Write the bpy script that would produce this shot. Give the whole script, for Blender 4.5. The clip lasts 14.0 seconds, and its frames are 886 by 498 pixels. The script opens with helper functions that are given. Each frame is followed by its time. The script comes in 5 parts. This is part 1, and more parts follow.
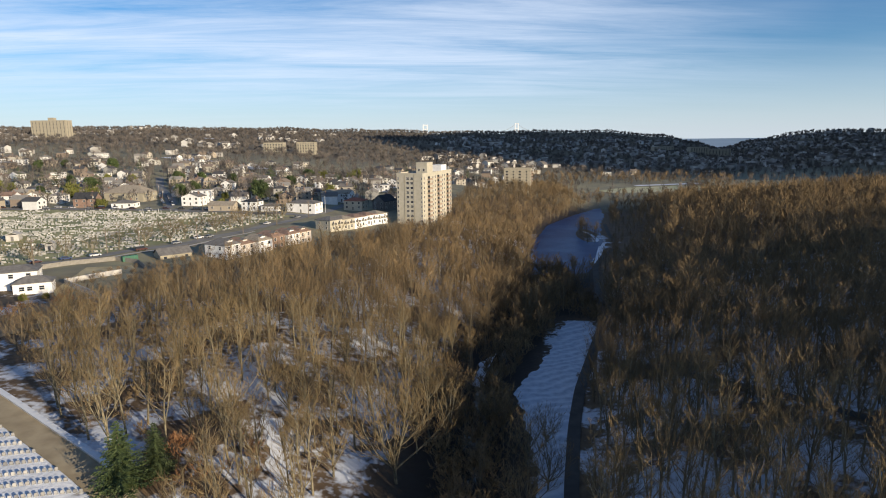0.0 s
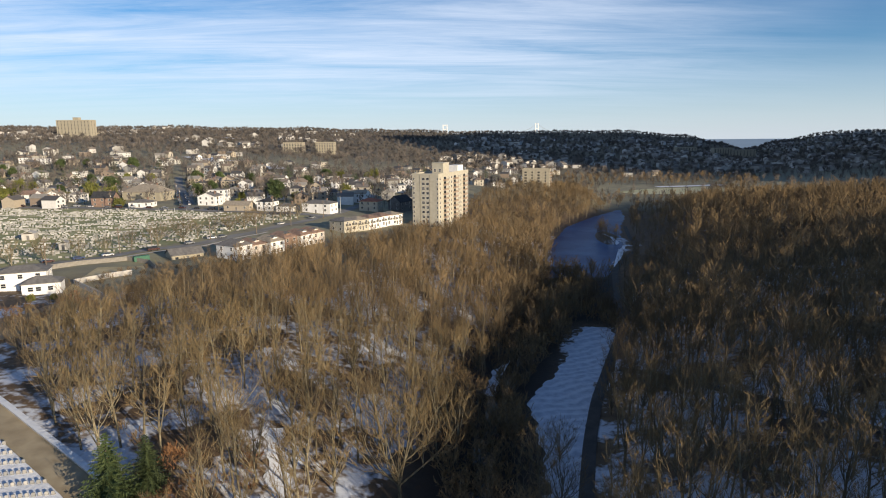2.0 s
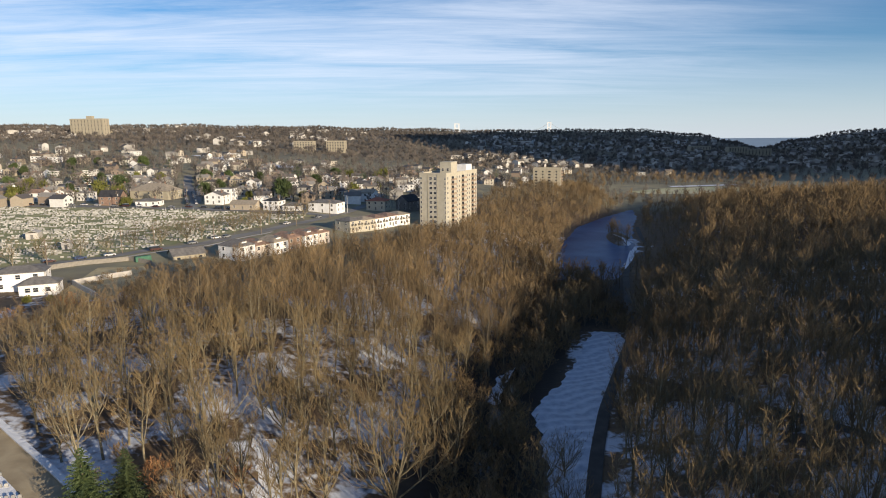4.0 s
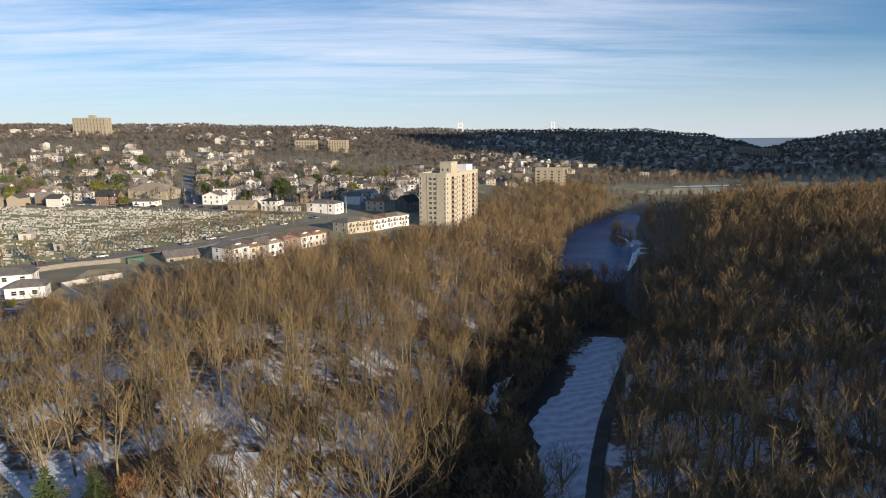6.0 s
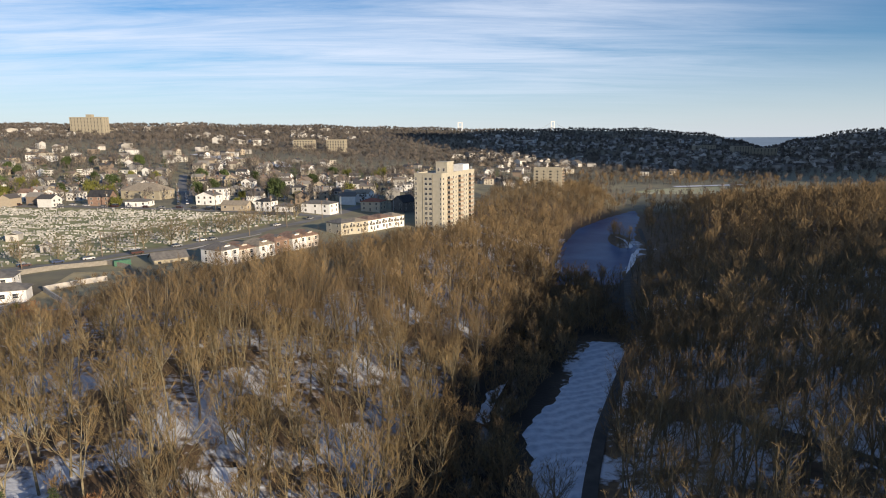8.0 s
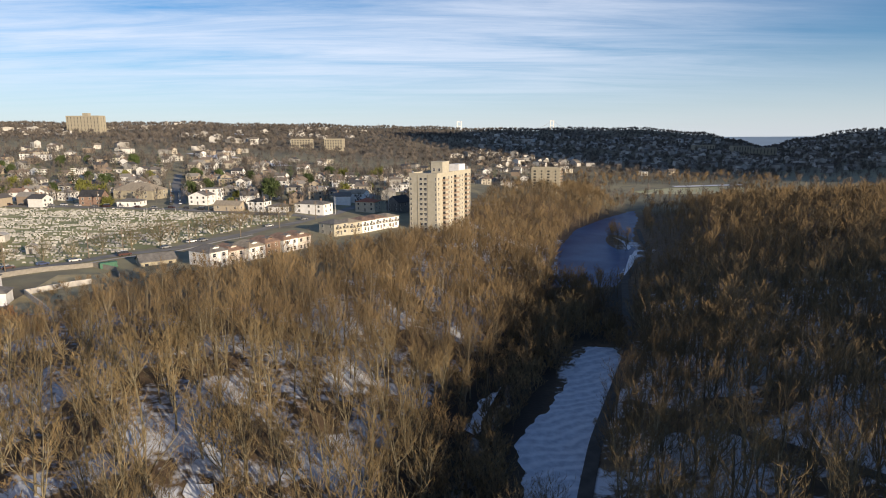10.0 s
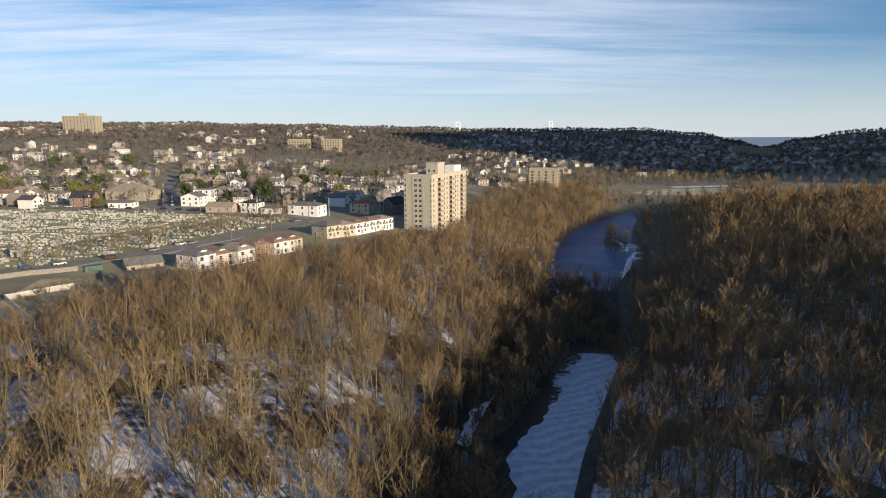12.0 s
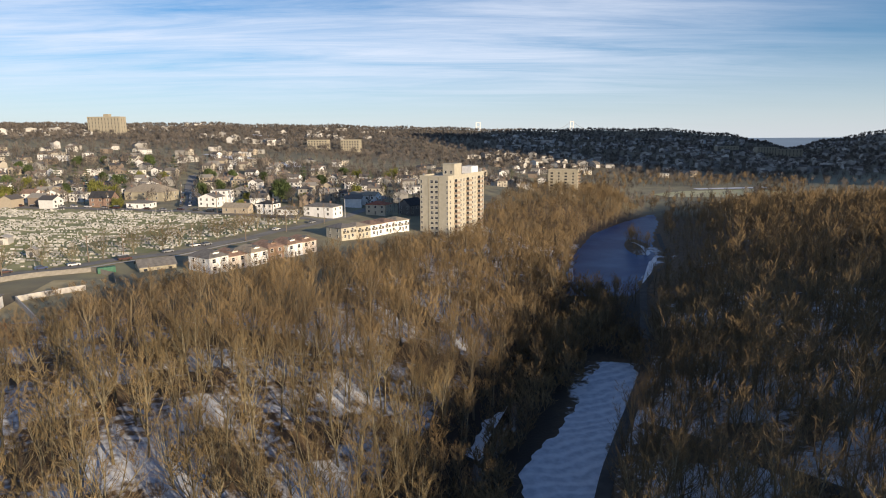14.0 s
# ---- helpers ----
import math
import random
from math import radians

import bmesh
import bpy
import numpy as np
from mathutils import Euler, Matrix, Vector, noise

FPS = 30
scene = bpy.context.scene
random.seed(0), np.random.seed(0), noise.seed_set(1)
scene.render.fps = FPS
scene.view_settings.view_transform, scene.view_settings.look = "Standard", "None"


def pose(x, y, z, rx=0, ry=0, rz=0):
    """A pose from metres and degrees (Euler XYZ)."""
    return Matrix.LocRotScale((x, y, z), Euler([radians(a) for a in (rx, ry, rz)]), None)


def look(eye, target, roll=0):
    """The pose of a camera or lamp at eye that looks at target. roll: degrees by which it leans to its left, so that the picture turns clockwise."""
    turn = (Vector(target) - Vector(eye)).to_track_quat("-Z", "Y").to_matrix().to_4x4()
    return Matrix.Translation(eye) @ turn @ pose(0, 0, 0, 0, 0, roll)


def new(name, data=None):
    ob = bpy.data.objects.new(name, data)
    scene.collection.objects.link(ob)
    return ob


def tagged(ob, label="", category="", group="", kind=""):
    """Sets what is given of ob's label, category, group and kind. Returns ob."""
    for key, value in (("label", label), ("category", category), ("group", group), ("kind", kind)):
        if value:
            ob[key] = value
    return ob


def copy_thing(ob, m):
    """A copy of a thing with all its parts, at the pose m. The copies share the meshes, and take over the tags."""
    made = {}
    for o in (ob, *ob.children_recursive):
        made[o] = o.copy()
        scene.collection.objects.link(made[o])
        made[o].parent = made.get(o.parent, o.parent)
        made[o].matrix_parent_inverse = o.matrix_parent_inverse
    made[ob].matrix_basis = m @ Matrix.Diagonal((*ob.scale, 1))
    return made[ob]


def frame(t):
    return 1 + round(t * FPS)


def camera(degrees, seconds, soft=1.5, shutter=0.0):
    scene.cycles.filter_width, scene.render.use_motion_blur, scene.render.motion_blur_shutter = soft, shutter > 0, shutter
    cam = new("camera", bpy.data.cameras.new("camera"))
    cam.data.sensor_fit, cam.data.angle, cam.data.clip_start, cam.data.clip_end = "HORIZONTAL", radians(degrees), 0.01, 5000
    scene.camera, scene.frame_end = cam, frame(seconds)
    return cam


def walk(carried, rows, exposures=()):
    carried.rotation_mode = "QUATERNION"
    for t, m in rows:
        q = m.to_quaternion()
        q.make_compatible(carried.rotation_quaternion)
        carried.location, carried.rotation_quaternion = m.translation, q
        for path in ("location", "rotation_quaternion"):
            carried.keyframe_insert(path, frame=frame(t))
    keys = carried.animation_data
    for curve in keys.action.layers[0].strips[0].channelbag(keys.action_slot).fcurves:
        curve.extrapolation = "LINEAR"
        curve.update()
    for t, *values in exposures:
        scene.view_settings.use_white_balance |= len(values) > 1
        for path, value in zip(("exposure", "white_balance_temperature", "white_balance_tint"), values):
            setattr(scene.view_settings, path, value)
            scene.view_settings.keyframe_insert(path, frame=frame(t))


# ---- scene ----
cam = camera(72.0, 14.0, soft=1.0)
PATH = [
    (0, (-1.716, 2.991, 68.739), (-1.716, 4.959, 68.38), -0.6),
    (0.5, (-1.189, 4.505, 68.72), (-1.19, 6.473, 68.361), -0.5),
    (1, (-0.674, 6.035, 68.681), (-0.695, 8.002, 68.322), -0.5),
    (1.5, (-0.188, 7.559, 68.636), (-0.237, 9.526, 68.278), -0.5),
    (2, (0.31, 9.089, 68.579), (0.247, 11.056, 68.221), -0.5),
    (2.5, (0.905, 10.623, 68.562), (0.831, 12.589, 68.203), -0.5),
    (3, (1.511, 12.104, 68.544), (1.427, 14.07, 68.184), -0.5),
    (5.5, (3.951, 19.325, 68.594), (3.837, 21.289, 68.231), -0.4),
    (6, (4.458, 20.695, 68.591), (4.345, 22.659, 68.228), -0.4),
    (6.5, (4.975, 22.085, 68.582), (4.862, 24.049, 68.218), -0.4),
    (7, (5.46, 23.517, 68.586), (5.347, 25.481, 68.222), -0.4),
    (7.5, (5.986, 24.979, 68.612), (5.873, 26.942, 68.248), -0.3),
    (8, (6.505, 26.386, 68.632), (6.392, 28.349, 68.267), -0.4),
    (10.5, (8.959, 33.102, 68.913), (8.849, 35.065, 68.545), -0.3),
    (11, (9.456, 34.518, 68.951), (9.347, 36.482, 68.584), -0.3),
    (11.5, (9.925, 35.929, 68.973), (9.816, 37.892, 68.607), -0.4),
    (12, (10.377, 37.262, 68.987), (10.269, 39.225, 68.62), -0.3),
    (12.5, (10.788, 38.571, 68.997), (10.68, 40.534, 68.63), -0.3),
    (13, (11.186, 39.879, 69.012), (11.078, 41.842, 68.645), -0.3),
    (13.5, (11.528, 41.249, 69.039), (11.397, 43.211, 68.672), -0.3),
    (14, (11.809, 42.632, 69.053), (11.637, 44.591, 68.688), -0.3),
]
walk(cam, [(t, look(eye, target, roll)) for t, eye, target, roll in PATH], exposures=((0, 0.34, 6780, 10), (3, 0.34, 6880, 11), (6, 0.34, 6980, 12), (14, 0.35, 7150, 13)))

# ---- light ----
SUN_EL, SUN_AZ = 11.5, (0.74, -0.67)  # degrees above the horizon; the way towards the sun on the ground
sun = new("sun", bpy.data.lights.new("sun", "SUN"))
sun.data.energy, sun.data.angle, sun.data.color = 5.0, radians(0.5), (1.0, 0.86, 0.66)
_az = Vector((SUN_AZ[0], SUN_AZ[1], 0)).normalized() * math.cos(radians(SUN_EL))
sun.matrix_world = look((0, 0, 300), Vector((0, 0, 300)) - Vector((_az.x, _az.y, math.sin(radians(SUN_EL)))))


def build_world():
    w = bpy.data.worlds.new("sky")
    scene.world = w
    w.use_nodes = True
    nt = w.node_tree
    nt.nodes.clear()
    N, L = nt.nodes.new, nt.links.new
    out, bg = N("ShaderNodeOutputWorld"), N("ShaderNodeBackground")
    sky = N("ShaderNodeTexSky")
    sky.sky_type, sky.sun_disc = "NISHITA", False
    sky.sun_elevation = radians(SUN_EL)
    sky.sun_rotation = math.atan2(SUN_AZ[0], SUN_AZ[1])
    sky.air_density, sky.dust_density, sky.ozone_density, sky.altitude = 0.8, 0.1, 4.0, 60
    tc, sep = N("ShaderNodeTexCoord"), N("ShaderNodeSeparateXYZ")
    L(tc.outputs["Generated"], sep.inputs[0])

    def m(op, a, b=None, c=None):
        n = N("ShaderNodeMath")
        n.operation = op
        for i, v in enumerate((a, b, c)):
            if v is None:
                continue
            if isinstance(v, (int, float)):
                n.inputs[i].default_value = v
            else:
                L(v, n.inputs[i])
        return n.outputs[0]
    z = m("MAXIMUM", sep.outputs[2], 0.0)
    flat = m("ADD", z, 0.06)
    px, py = m("DIVIDE", sep.outputs[0], flat), m("DIVIDE", sep.outputs[1], flat)
    comb = N("ShaderNodeCombineXYZ")
    # cirrus runs in long streaks from side to side
    L(m("ADD", m("MULTIPLY", px, 0.34), m("MULTIPLY", py, 0.10)), comb.inputs[0])
    L(m("SUBTRACT", m("MULTIPLY", py, 1.5), m("MULTIPLY", px, 0.16)), comb.inputs[1])
    n1 = N("ShaderNodeTexNoise")
    n1.inputs["Scale"].default_value, n1.inputs["Detail"].default_value, n1.inputs["Roughness"].default_value = 1.0, 9, 0.66
    n1.inputs["Distortion"].default_value = 0.5
    L(comb.outputs[0], n1.inputs["Vector"])
    ramp = N("ShaderNodeValToRGB")
    ramp.color_ramp.elements[0].position, ramp.color_ramp.elements[1].position = 0.27, 0.66
    L(n1.outputs[0], ramp.inputs[0])
    # the deck is open towards one side and thins out at the horizon
    open_ = N("ShaderNodeMapRange")
    open_.inputs[1].default_value, open_.inputs[2].default_value, open_.inputs[3].default_value, open_.inputs[4].default_value = 0.12, 0.52, 1.0, 0.1
    open_.clamp = True
    L(sep.outputs[0], open_.inputs[0])
    high = N("ShaderNodeMapRange")
    high.inputs[1].default_value, high.inputs[2].default_value, high.inputs[3].default_value, high.inputs[4].default_value = 0.04, 0.10, 0.15, 1.0
    L(z, high.inputs[0])
    # overhead the sky is clear
    clear = N("ShaderNodeMapRange")
    clear.inputs[1].default_value, clear.inputs[2].default_value, clear.inputs[3].default_value, clear.inputs[4].default_value = 0.24, 0.5, 1.0, 0.2
    L(z, clear.inputs[0])
    fac = m("MULTIPLY", m("MULTIPLY", ramp.outputs[0], open_.outputs[0]), high.outputs[0])
    fac = m("MULTIPLY", m("MULTIPLY", fac, 0.72), clear.outputs[0])
    haze = N("ShaderNodeMapRange")
    haze.inputs[1].default_value, haze.inputs[2].default_value, haze.inputs[3].default_value, haze.inputs[4].default_value = 0.0, 0.13, 0.75, 0.0
    L(z, haze.inputs[0])
    deep = N("ShaderNodeHueSaturation")
    deep.inputs["Saturation"].default_value, deep.inputs["Value"].default_value = 1.1, 1.04
    L(sky.outputs[0], deep.inputs["Color"])
    low = N("ShaderNodeMixRGB")
    low.inputs[2].default_value = (4.9, 5.7, 6.9, 1)
    L(haze.outputs[0], low.inputs[0])
    L(deep.outputs[0], low.inputs[1])
    mix = N("ShaderNodeMixRGB")
    mix.inputs[2].default_value = (6.2, 7.1, 8.7, 1)
    L(fac, mix.inputs[0])
    L(low.outputs[0], mix.inputs[1])
    L(mix.outputs[0], bg.inputs[0])
    bg.inputs[1].default_value = 0.104
    L(bg.outputs[0], out.inputs[0])


build_world()


# ---- materials ----
def material(name, base, second=None, scale=2.0, rough=0.9, bump=0.0, bump_scale=20.0, metal=0.0, spread=0.0, split=(0.35, 0.65), coords="Object", detail=6, island=False, spec=0.5):
    """Two tones mixed by noise, an own shade for each object or island, and fine relief."""
    mat = bpy.data.materials.new(name)
    mat.use_nodes = True
    nt = mat.node_tree
    N, L = nt.nodes.new, nt.links.new
    b = nt.nodes["Principled BSDF"]
    b.inputs["Roughness"].default_value, b.inputs["Metallic"].default_value = rough, metal
    b.inputs["Specular IOR Level"].default_value = spec
    tc = N("ShaderNodeTexCoord")
    colour = None
    if second:
        n = N("ShaderNodeTexNoise")
        n.inputs["Scale"].default_value, n.inputs["Detail"].default_value = scale, detail
        L(tc.outputs[coords], n.inputs["Vector"])
        r = N("ShaderNodeValToRGB")
        r.color_ramp.elements[0].position, r.color_ramp.elements[1].position = split
        r.color_ramp.elements[0].color, r.color_ramp.elements[1].color = (*base, 1), (*second, 1)
        L(n.outputs[0], r.inputs[0])
        colour = r.outputs[0]
    if spread:
        if island:
            ran = N("ShaderNodeNewGeometry").outputs["Random Per Island"]
        else:
            ran = N("ShaderNodeObjectInfo").outputs["Random"]
        mr = N("ShaderNodeMapRange")
        mr.inputs[3].default_value, mr.inputs[4].default_value = 1 - spread, 1 + spread
        L(ran, mr.inputs[0])
        hsv = N("ShaderNodeHueSaturation")
        L(mr.outputs[0], hsv.inputs["Value"])
        if colour:
            L(colour, hsv.inputs["Color"])
        else:
            hsv.inputs["Color"].default_value = (*base, 1)
        colour = hsv.outputs[0]
    if colour:
        L(colour, b.inputs["Base Color"])
    else:
        b.inputs["Base Color"].default_value = (*base, 1)
    if bump:
        n2 = N("ShaderNodeTexNoise")
        n2.inputs["Scale"].default_value, n2.inputs["Detail"].default_value = bump_scale, 5
        L(tc.outputs[coords], n2.inputs["Vector"])
        bp = N("ShaderNodeBump")
        bp.inputs["Strength"].default_value, bp.inputs["Distance"].default_value = bump, 0.2
        L(n2.outputs[0], bp.inputs["Height"])
        L(bp.outputs[0], b.inputs["Normal"])
    return mat


BARK = material("bark", (0.11, 0.092, 0.058), (0.25, 0.215, 0.14), 1.5, 0.95, 0.3, 8, spread=0.3)
TWIG = material("twig", (0.138, 0.097, 0.045), (0.23, 0.164, 0.08), 0.6, 0.95, spread=0.3)
BARK_WOOD = material("bark_wood", (0.11, 0.086, 0.055), (0.21, 0.172, 0.112), 0.05, 0.95, spread=0.3, island=True)
TWIG_WOOD = material("twig_wood", (0.145, 0.098, 0.049), (0.24, 0.165, 0.083), 0.03, 0.95, spread=0.35, island=True)
NEEDLE = material("needle", (0.04, 0.066, 0.022), (0.075, 0.10, 0.03), 1.2, 0.8, spread=0.25)
SNOW = material("snow", (0.60, 0.64, 0.70), (0.74, 0.77, 0.82), 0.25, 0.75, 0.8, 1.2)
ASPHALT = material("asphalt", (0.045, 0.042, 0.04), (0.075, 0.07, 0.065), 0.3, 0.9, 0.2, 6)
ROAD = material("road", (0.18, 0.178, 0.175), (0.25, 0.245, 0.235), 0.15, 0.9, 0.2, 6)
LAWN = material("lawn", (0.22, 0.235, 0.10), (0.36, 0.345, 0.18), 0.12, 0.95, 0.5, 3)


def ground_material():
    """Leaf litter with snow lying in patches; how much of either is kept in the sheet's own attribute."""
    mat = bpy.data.materials.new("ground")
    mat.use_nodes = True
    nt = mat.node_tree
    N, L = nt.nodes.new, nt.links.new
    b = nt.nodes["Principled BSDF"]
    b.inputs["Roughness"].default_value = 0.9
    tc = N("ShaderNodeTexCoord")

    def noise(scale, detail=6):
        n = N("ShaderNodeTexNoise")
        n.inputs["Scale"].default_value, n.inputs["Detail"].default_value = scale, detail
        L(tc.outputs["Object"], n.inputs["Vector"])
        return n.outputs[0]

    def ramp(v, stops):
        r = N("ShaderNodeValToRGB")
        for i, (p, c) in enumerate(stops):
            e = r.color_ramp.elements[i] if i < 2 else r.color_ramp.elements.new(p)
            e.position, e.color = p, (*c, 1)
        L(v, r.inputs[0])
        return r.outputs[0]
    litter = ramp(noise(0.35), [(0.3, (0.07, 0.045, 0.028)), (0.7, (0.17, 0.115, 0.065))])
    grass = ramp(noise(0.08), [(0.3, (0.19, 0.172, 0.125)), (0.7, (0.30, 0.28, 0.17))])
    at = N("ShaderNodeAttribute")
    at.attribute_name = "cover"
    sep = N("ShaderNodeSeparateColor")
    L(at.outputs["Color"], sep.inputs[0])
    mix = N("ShaderNodeMixRGB")
    L(sep.outputs[1], mix.inputs[0])
    L(litter, mix.inputs[1])
    L(grass, mix.inputs[2])
    # third channel: mix towards a near-black brown
    dark_floor = N("ShaderNodeMixRGB")
    dark_floor.inputs[2].default_value = (0.028, 0.022, 0.017, 1)
    L(sep.outputs[2], dark_floor.inputs[0])
    L(mix.outputs[0], dark_floor.inputs[1])
    mix = dark_floor
    add = N("ShaderNodeMath")
    add.operation = "ADD"
    L(sep.outputs[0], add.inputs[0])
    two = N("ShaderNodeMath")
    two.operation = "MULTIPLY_ADD"
    two.inputs[1].default_value = 0.45
    L(noise(0.6, 4), two.inputs[0])
    L(noise(0.07, 5), two.inputs[2])
    L(two.outputs[0], add.inputs[1])
    edge = N("ShaderNodeMapRange")
    edge.inputs[1].default_value, edge.inputs[2].default_value = 1.12, 1.24
    L(add.outputs[0], edge.inputs[0])
    mix2 = N("ShaderNodeMixRGB")
    mix2.inputs[2].default_value = (0.57, 0.61, 0.68, 1)
    L(edge.outputs[0], mix2.inputs[0])
    L(mix.outputs[0], mix2.inputs[1])
    L(mix2.outputs[0], b.inputs["Base Color"])
    bp = N("ShaderNodeBump")
    bp.inputs["Strength"].default_value, bp.inputs["Distance"].default_value = 0.6, 0.3
    L(noise(1.2), bp.inputs["Height"])
    L(bp.outputs[0], b.inputs["Normal"])
    return mat


def shade_snow_material():
    """Meadow snow with valley shade put into its blue-grey tones, crossed by paler bands."""
    mat = material("shade_snow", (0.34, 0.40, 0.50), (0.50, 0.57, 0.66), 0.5, 0.7)
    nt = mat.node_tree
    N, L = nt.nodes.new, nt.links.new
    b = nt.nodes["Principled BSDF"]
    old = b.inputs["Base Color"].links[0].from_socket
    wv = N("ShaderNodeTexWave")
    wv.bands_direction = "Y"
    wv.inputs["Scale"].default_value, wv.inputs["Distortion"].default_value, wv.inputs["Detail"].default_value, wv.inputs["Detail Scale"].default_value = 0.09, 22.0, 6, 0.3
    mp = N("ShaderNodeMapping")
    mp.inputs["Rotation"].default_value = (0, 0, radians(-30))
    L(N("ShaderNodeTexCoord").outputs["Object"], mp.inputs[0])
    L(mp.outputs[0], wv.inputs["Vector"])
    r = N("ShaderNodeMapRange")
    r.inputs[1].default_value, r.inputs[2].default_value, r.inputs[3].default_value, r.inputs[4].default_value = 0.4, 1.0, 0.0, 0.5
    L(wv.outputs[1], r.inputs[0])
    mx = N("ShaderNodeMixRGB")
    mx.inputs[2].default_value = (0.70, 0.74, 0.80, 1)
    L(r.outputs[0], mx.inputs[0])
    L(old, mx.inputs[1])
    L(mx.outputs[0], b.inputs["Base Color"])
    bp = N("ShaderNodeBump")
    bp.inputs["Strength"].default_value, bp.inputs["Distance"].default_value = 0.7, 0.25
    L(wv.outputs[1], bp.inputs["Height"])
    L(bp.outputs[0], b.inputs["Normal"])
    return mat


SHADE_SNOW = shade_snow_material()
GROUND = ground_material()

# ---- the lie of the land ----
VALLEY_Y = (-200, 80, 110, 160, 190, 220, 280, 330, 400, 480, 580, 700, 900)
VALLEY_X = (10, 17, 22, 34, 44, 58, 70, 80, 108, 124, 156, 210, 300)
FOOT_X = (-20, -8, -4, 4, 12, 20, 36, 48, 57, 80, 134, 170, 250)
FAR_D = (450, 600, 800, 1000, 1300, 1700, 2300, 3000, 4900)
FAR_A = (-1.1, -0.75, -0.45, -0.3, -0.15, 0.0, 0.13, 0.25, 0.35, 0.40, 0.45, 0.50, 0.58, 0.8)
FAR_Z = np.array([
    (26, 34, 42, 52, 72, 88, 106, 30, 0), (26, 34, 42, 52, 72, 88, 106, 30, 0), (24, 31, 38, 48, 66, 84, 107, 30, 0),
    (23, 27, 33, 42, 56, 78, 104, 30, 0), (20, 22, 26, 32, 44, 66, 95, 30, 0), (16, 16, 18, 22, 32, 56, 86, 30, 0),
    (6, 6, 8, 13, 24, 50, 84, 30, 0), (4, 3, 4, 8, 18, 40, 82, 30, 0), (4, 3, 4, 8, 16, 32, 66, 20, 0),
    (10, 5, 4, 8, 14, 24, 42, 10, 0), (20, 8, 5, 8, 12, 16, 16, 0, 0), (22, 10, 7, 9, 13, 22, 46, 10, 0),
    (24, 12, 9, 11, 17, 30, 70, 20, 0), (26, 14, 11, 13, 20, 40, 74, 30, 0)], float)


def smooth(a, b, v):
    s = np.clip((v - a) / (b - a), 0, 1)
    return s * s * (3 - 2 * s)


def height(x, y):
    """The ground's height at places (arrays or numbers)."""
    x, y = np.asarray(x, float), np.asarray(y, float)
    vx, fx = np.interp(y, VALLEY_Y, VALLEY_X), np.interp(y, VALLEY_Y, FOOT_X)
    left = np.maximum(fx - x, 0)
    right = np.maximum(x - vx - 4, 0)
    near = 20.0 * (1 - np.exp(-(left / 46.0) ** 1.35)) + 0.02 * np.clip(y - 260, 0, 300) * smooth(60, 160, left)
    hill = 34 * (1 - np.exp(-right * 0.2 / 34)) * (1 - smooth(420, 640, y))
    # ridge added out of view on the right, its height set to block the sun
    ridge = np.interp(y, (-200, -80, 0, 100, 180, 260, 400), (85, 82, 73, 52, 33, 14, 0)) * smooth(300, 420, x)
    near = near + hill + ridge
    near = near - 1.6 * np.exp(-((x - (fx + 5)) / 4.0) ** 2) * (1 - smooth(290, 320, y))
    bank = np.minimum(np.minimum(x - fx - 1, vx - 2 - x), np.minimum(y - 309, 600 - y)) - 0.13 * np.maximum(y - 535, 0)
    isle = np.exp(-((x - 101 - (y - 435) * 0.12) / 8.5) ** 2 - ((y - 430) / 34.0) ** 2)
    near = near - 1.4 * smooth(-1.5, 4, bank) + 2.3 * isle
    near = near + 0.5 * np.sin(x * 0.11 + y * 0.05) * np.sin(y * 0.09 - x * 0.04) * smooth(8, 40, left + right)
    d = np.hypot(x, np.maximum(y, 1) * 0.98)
    a = np.clip(x / np.maximum(y, 1), -1.1, 0.8)
    ia = np.clip(np.searchsorted(FAR_A, a) - 1, 0, len(FAR_A) - 2)
    fa = np.array(FAR_A)
    wa = (a - fa[ia]) / (fa[ia + 1] - fa[ia])
    fd = np.array(FAR_D, float)
    idd = np.clip(np.searchsorted(fd, d) - 1, 0, len(fd) - 2)
    wd = np.clip((d - fd[idd]) / (fd[idd + 1] - fd[idd]), 0, 1)
    wa, wd = wa * wa * (3 - 2 * wa), wd * wd * (3 - 2 * wd) * 0.5 + wd * 0.5
    far = ((1 - wa) * ((1 - wd) * FAR_Z[ia, idd] + wd * FAR_Z[ia, idd + 1]) + wa * ((1 - wd) * FAR_Z[ia + 1, idd] + wd * FAR_Z[ia + 1, idd + 1]))
    far = far + smooth(900, 1600, d) * 3.0 * (np.sin(x * 0.011) * np.sin(y * 0.007) + 0.6 * np.sin(x * 0.027 + y * 0.013))
    k = smooth(570, 720, y)
    # oversized hill added beyond the right edge of view to shade the far slopes
    far = far + 380 * smooth(0.82, 1.12, x / np.maximum(y, 1)) * smooth(450, 800, y) * (1 - smooth(1500, 2200, y))
    return near * (1 - k) + far * k


def z_at(x, y):
    return float(height(x, y))
# ---- end of the land ----


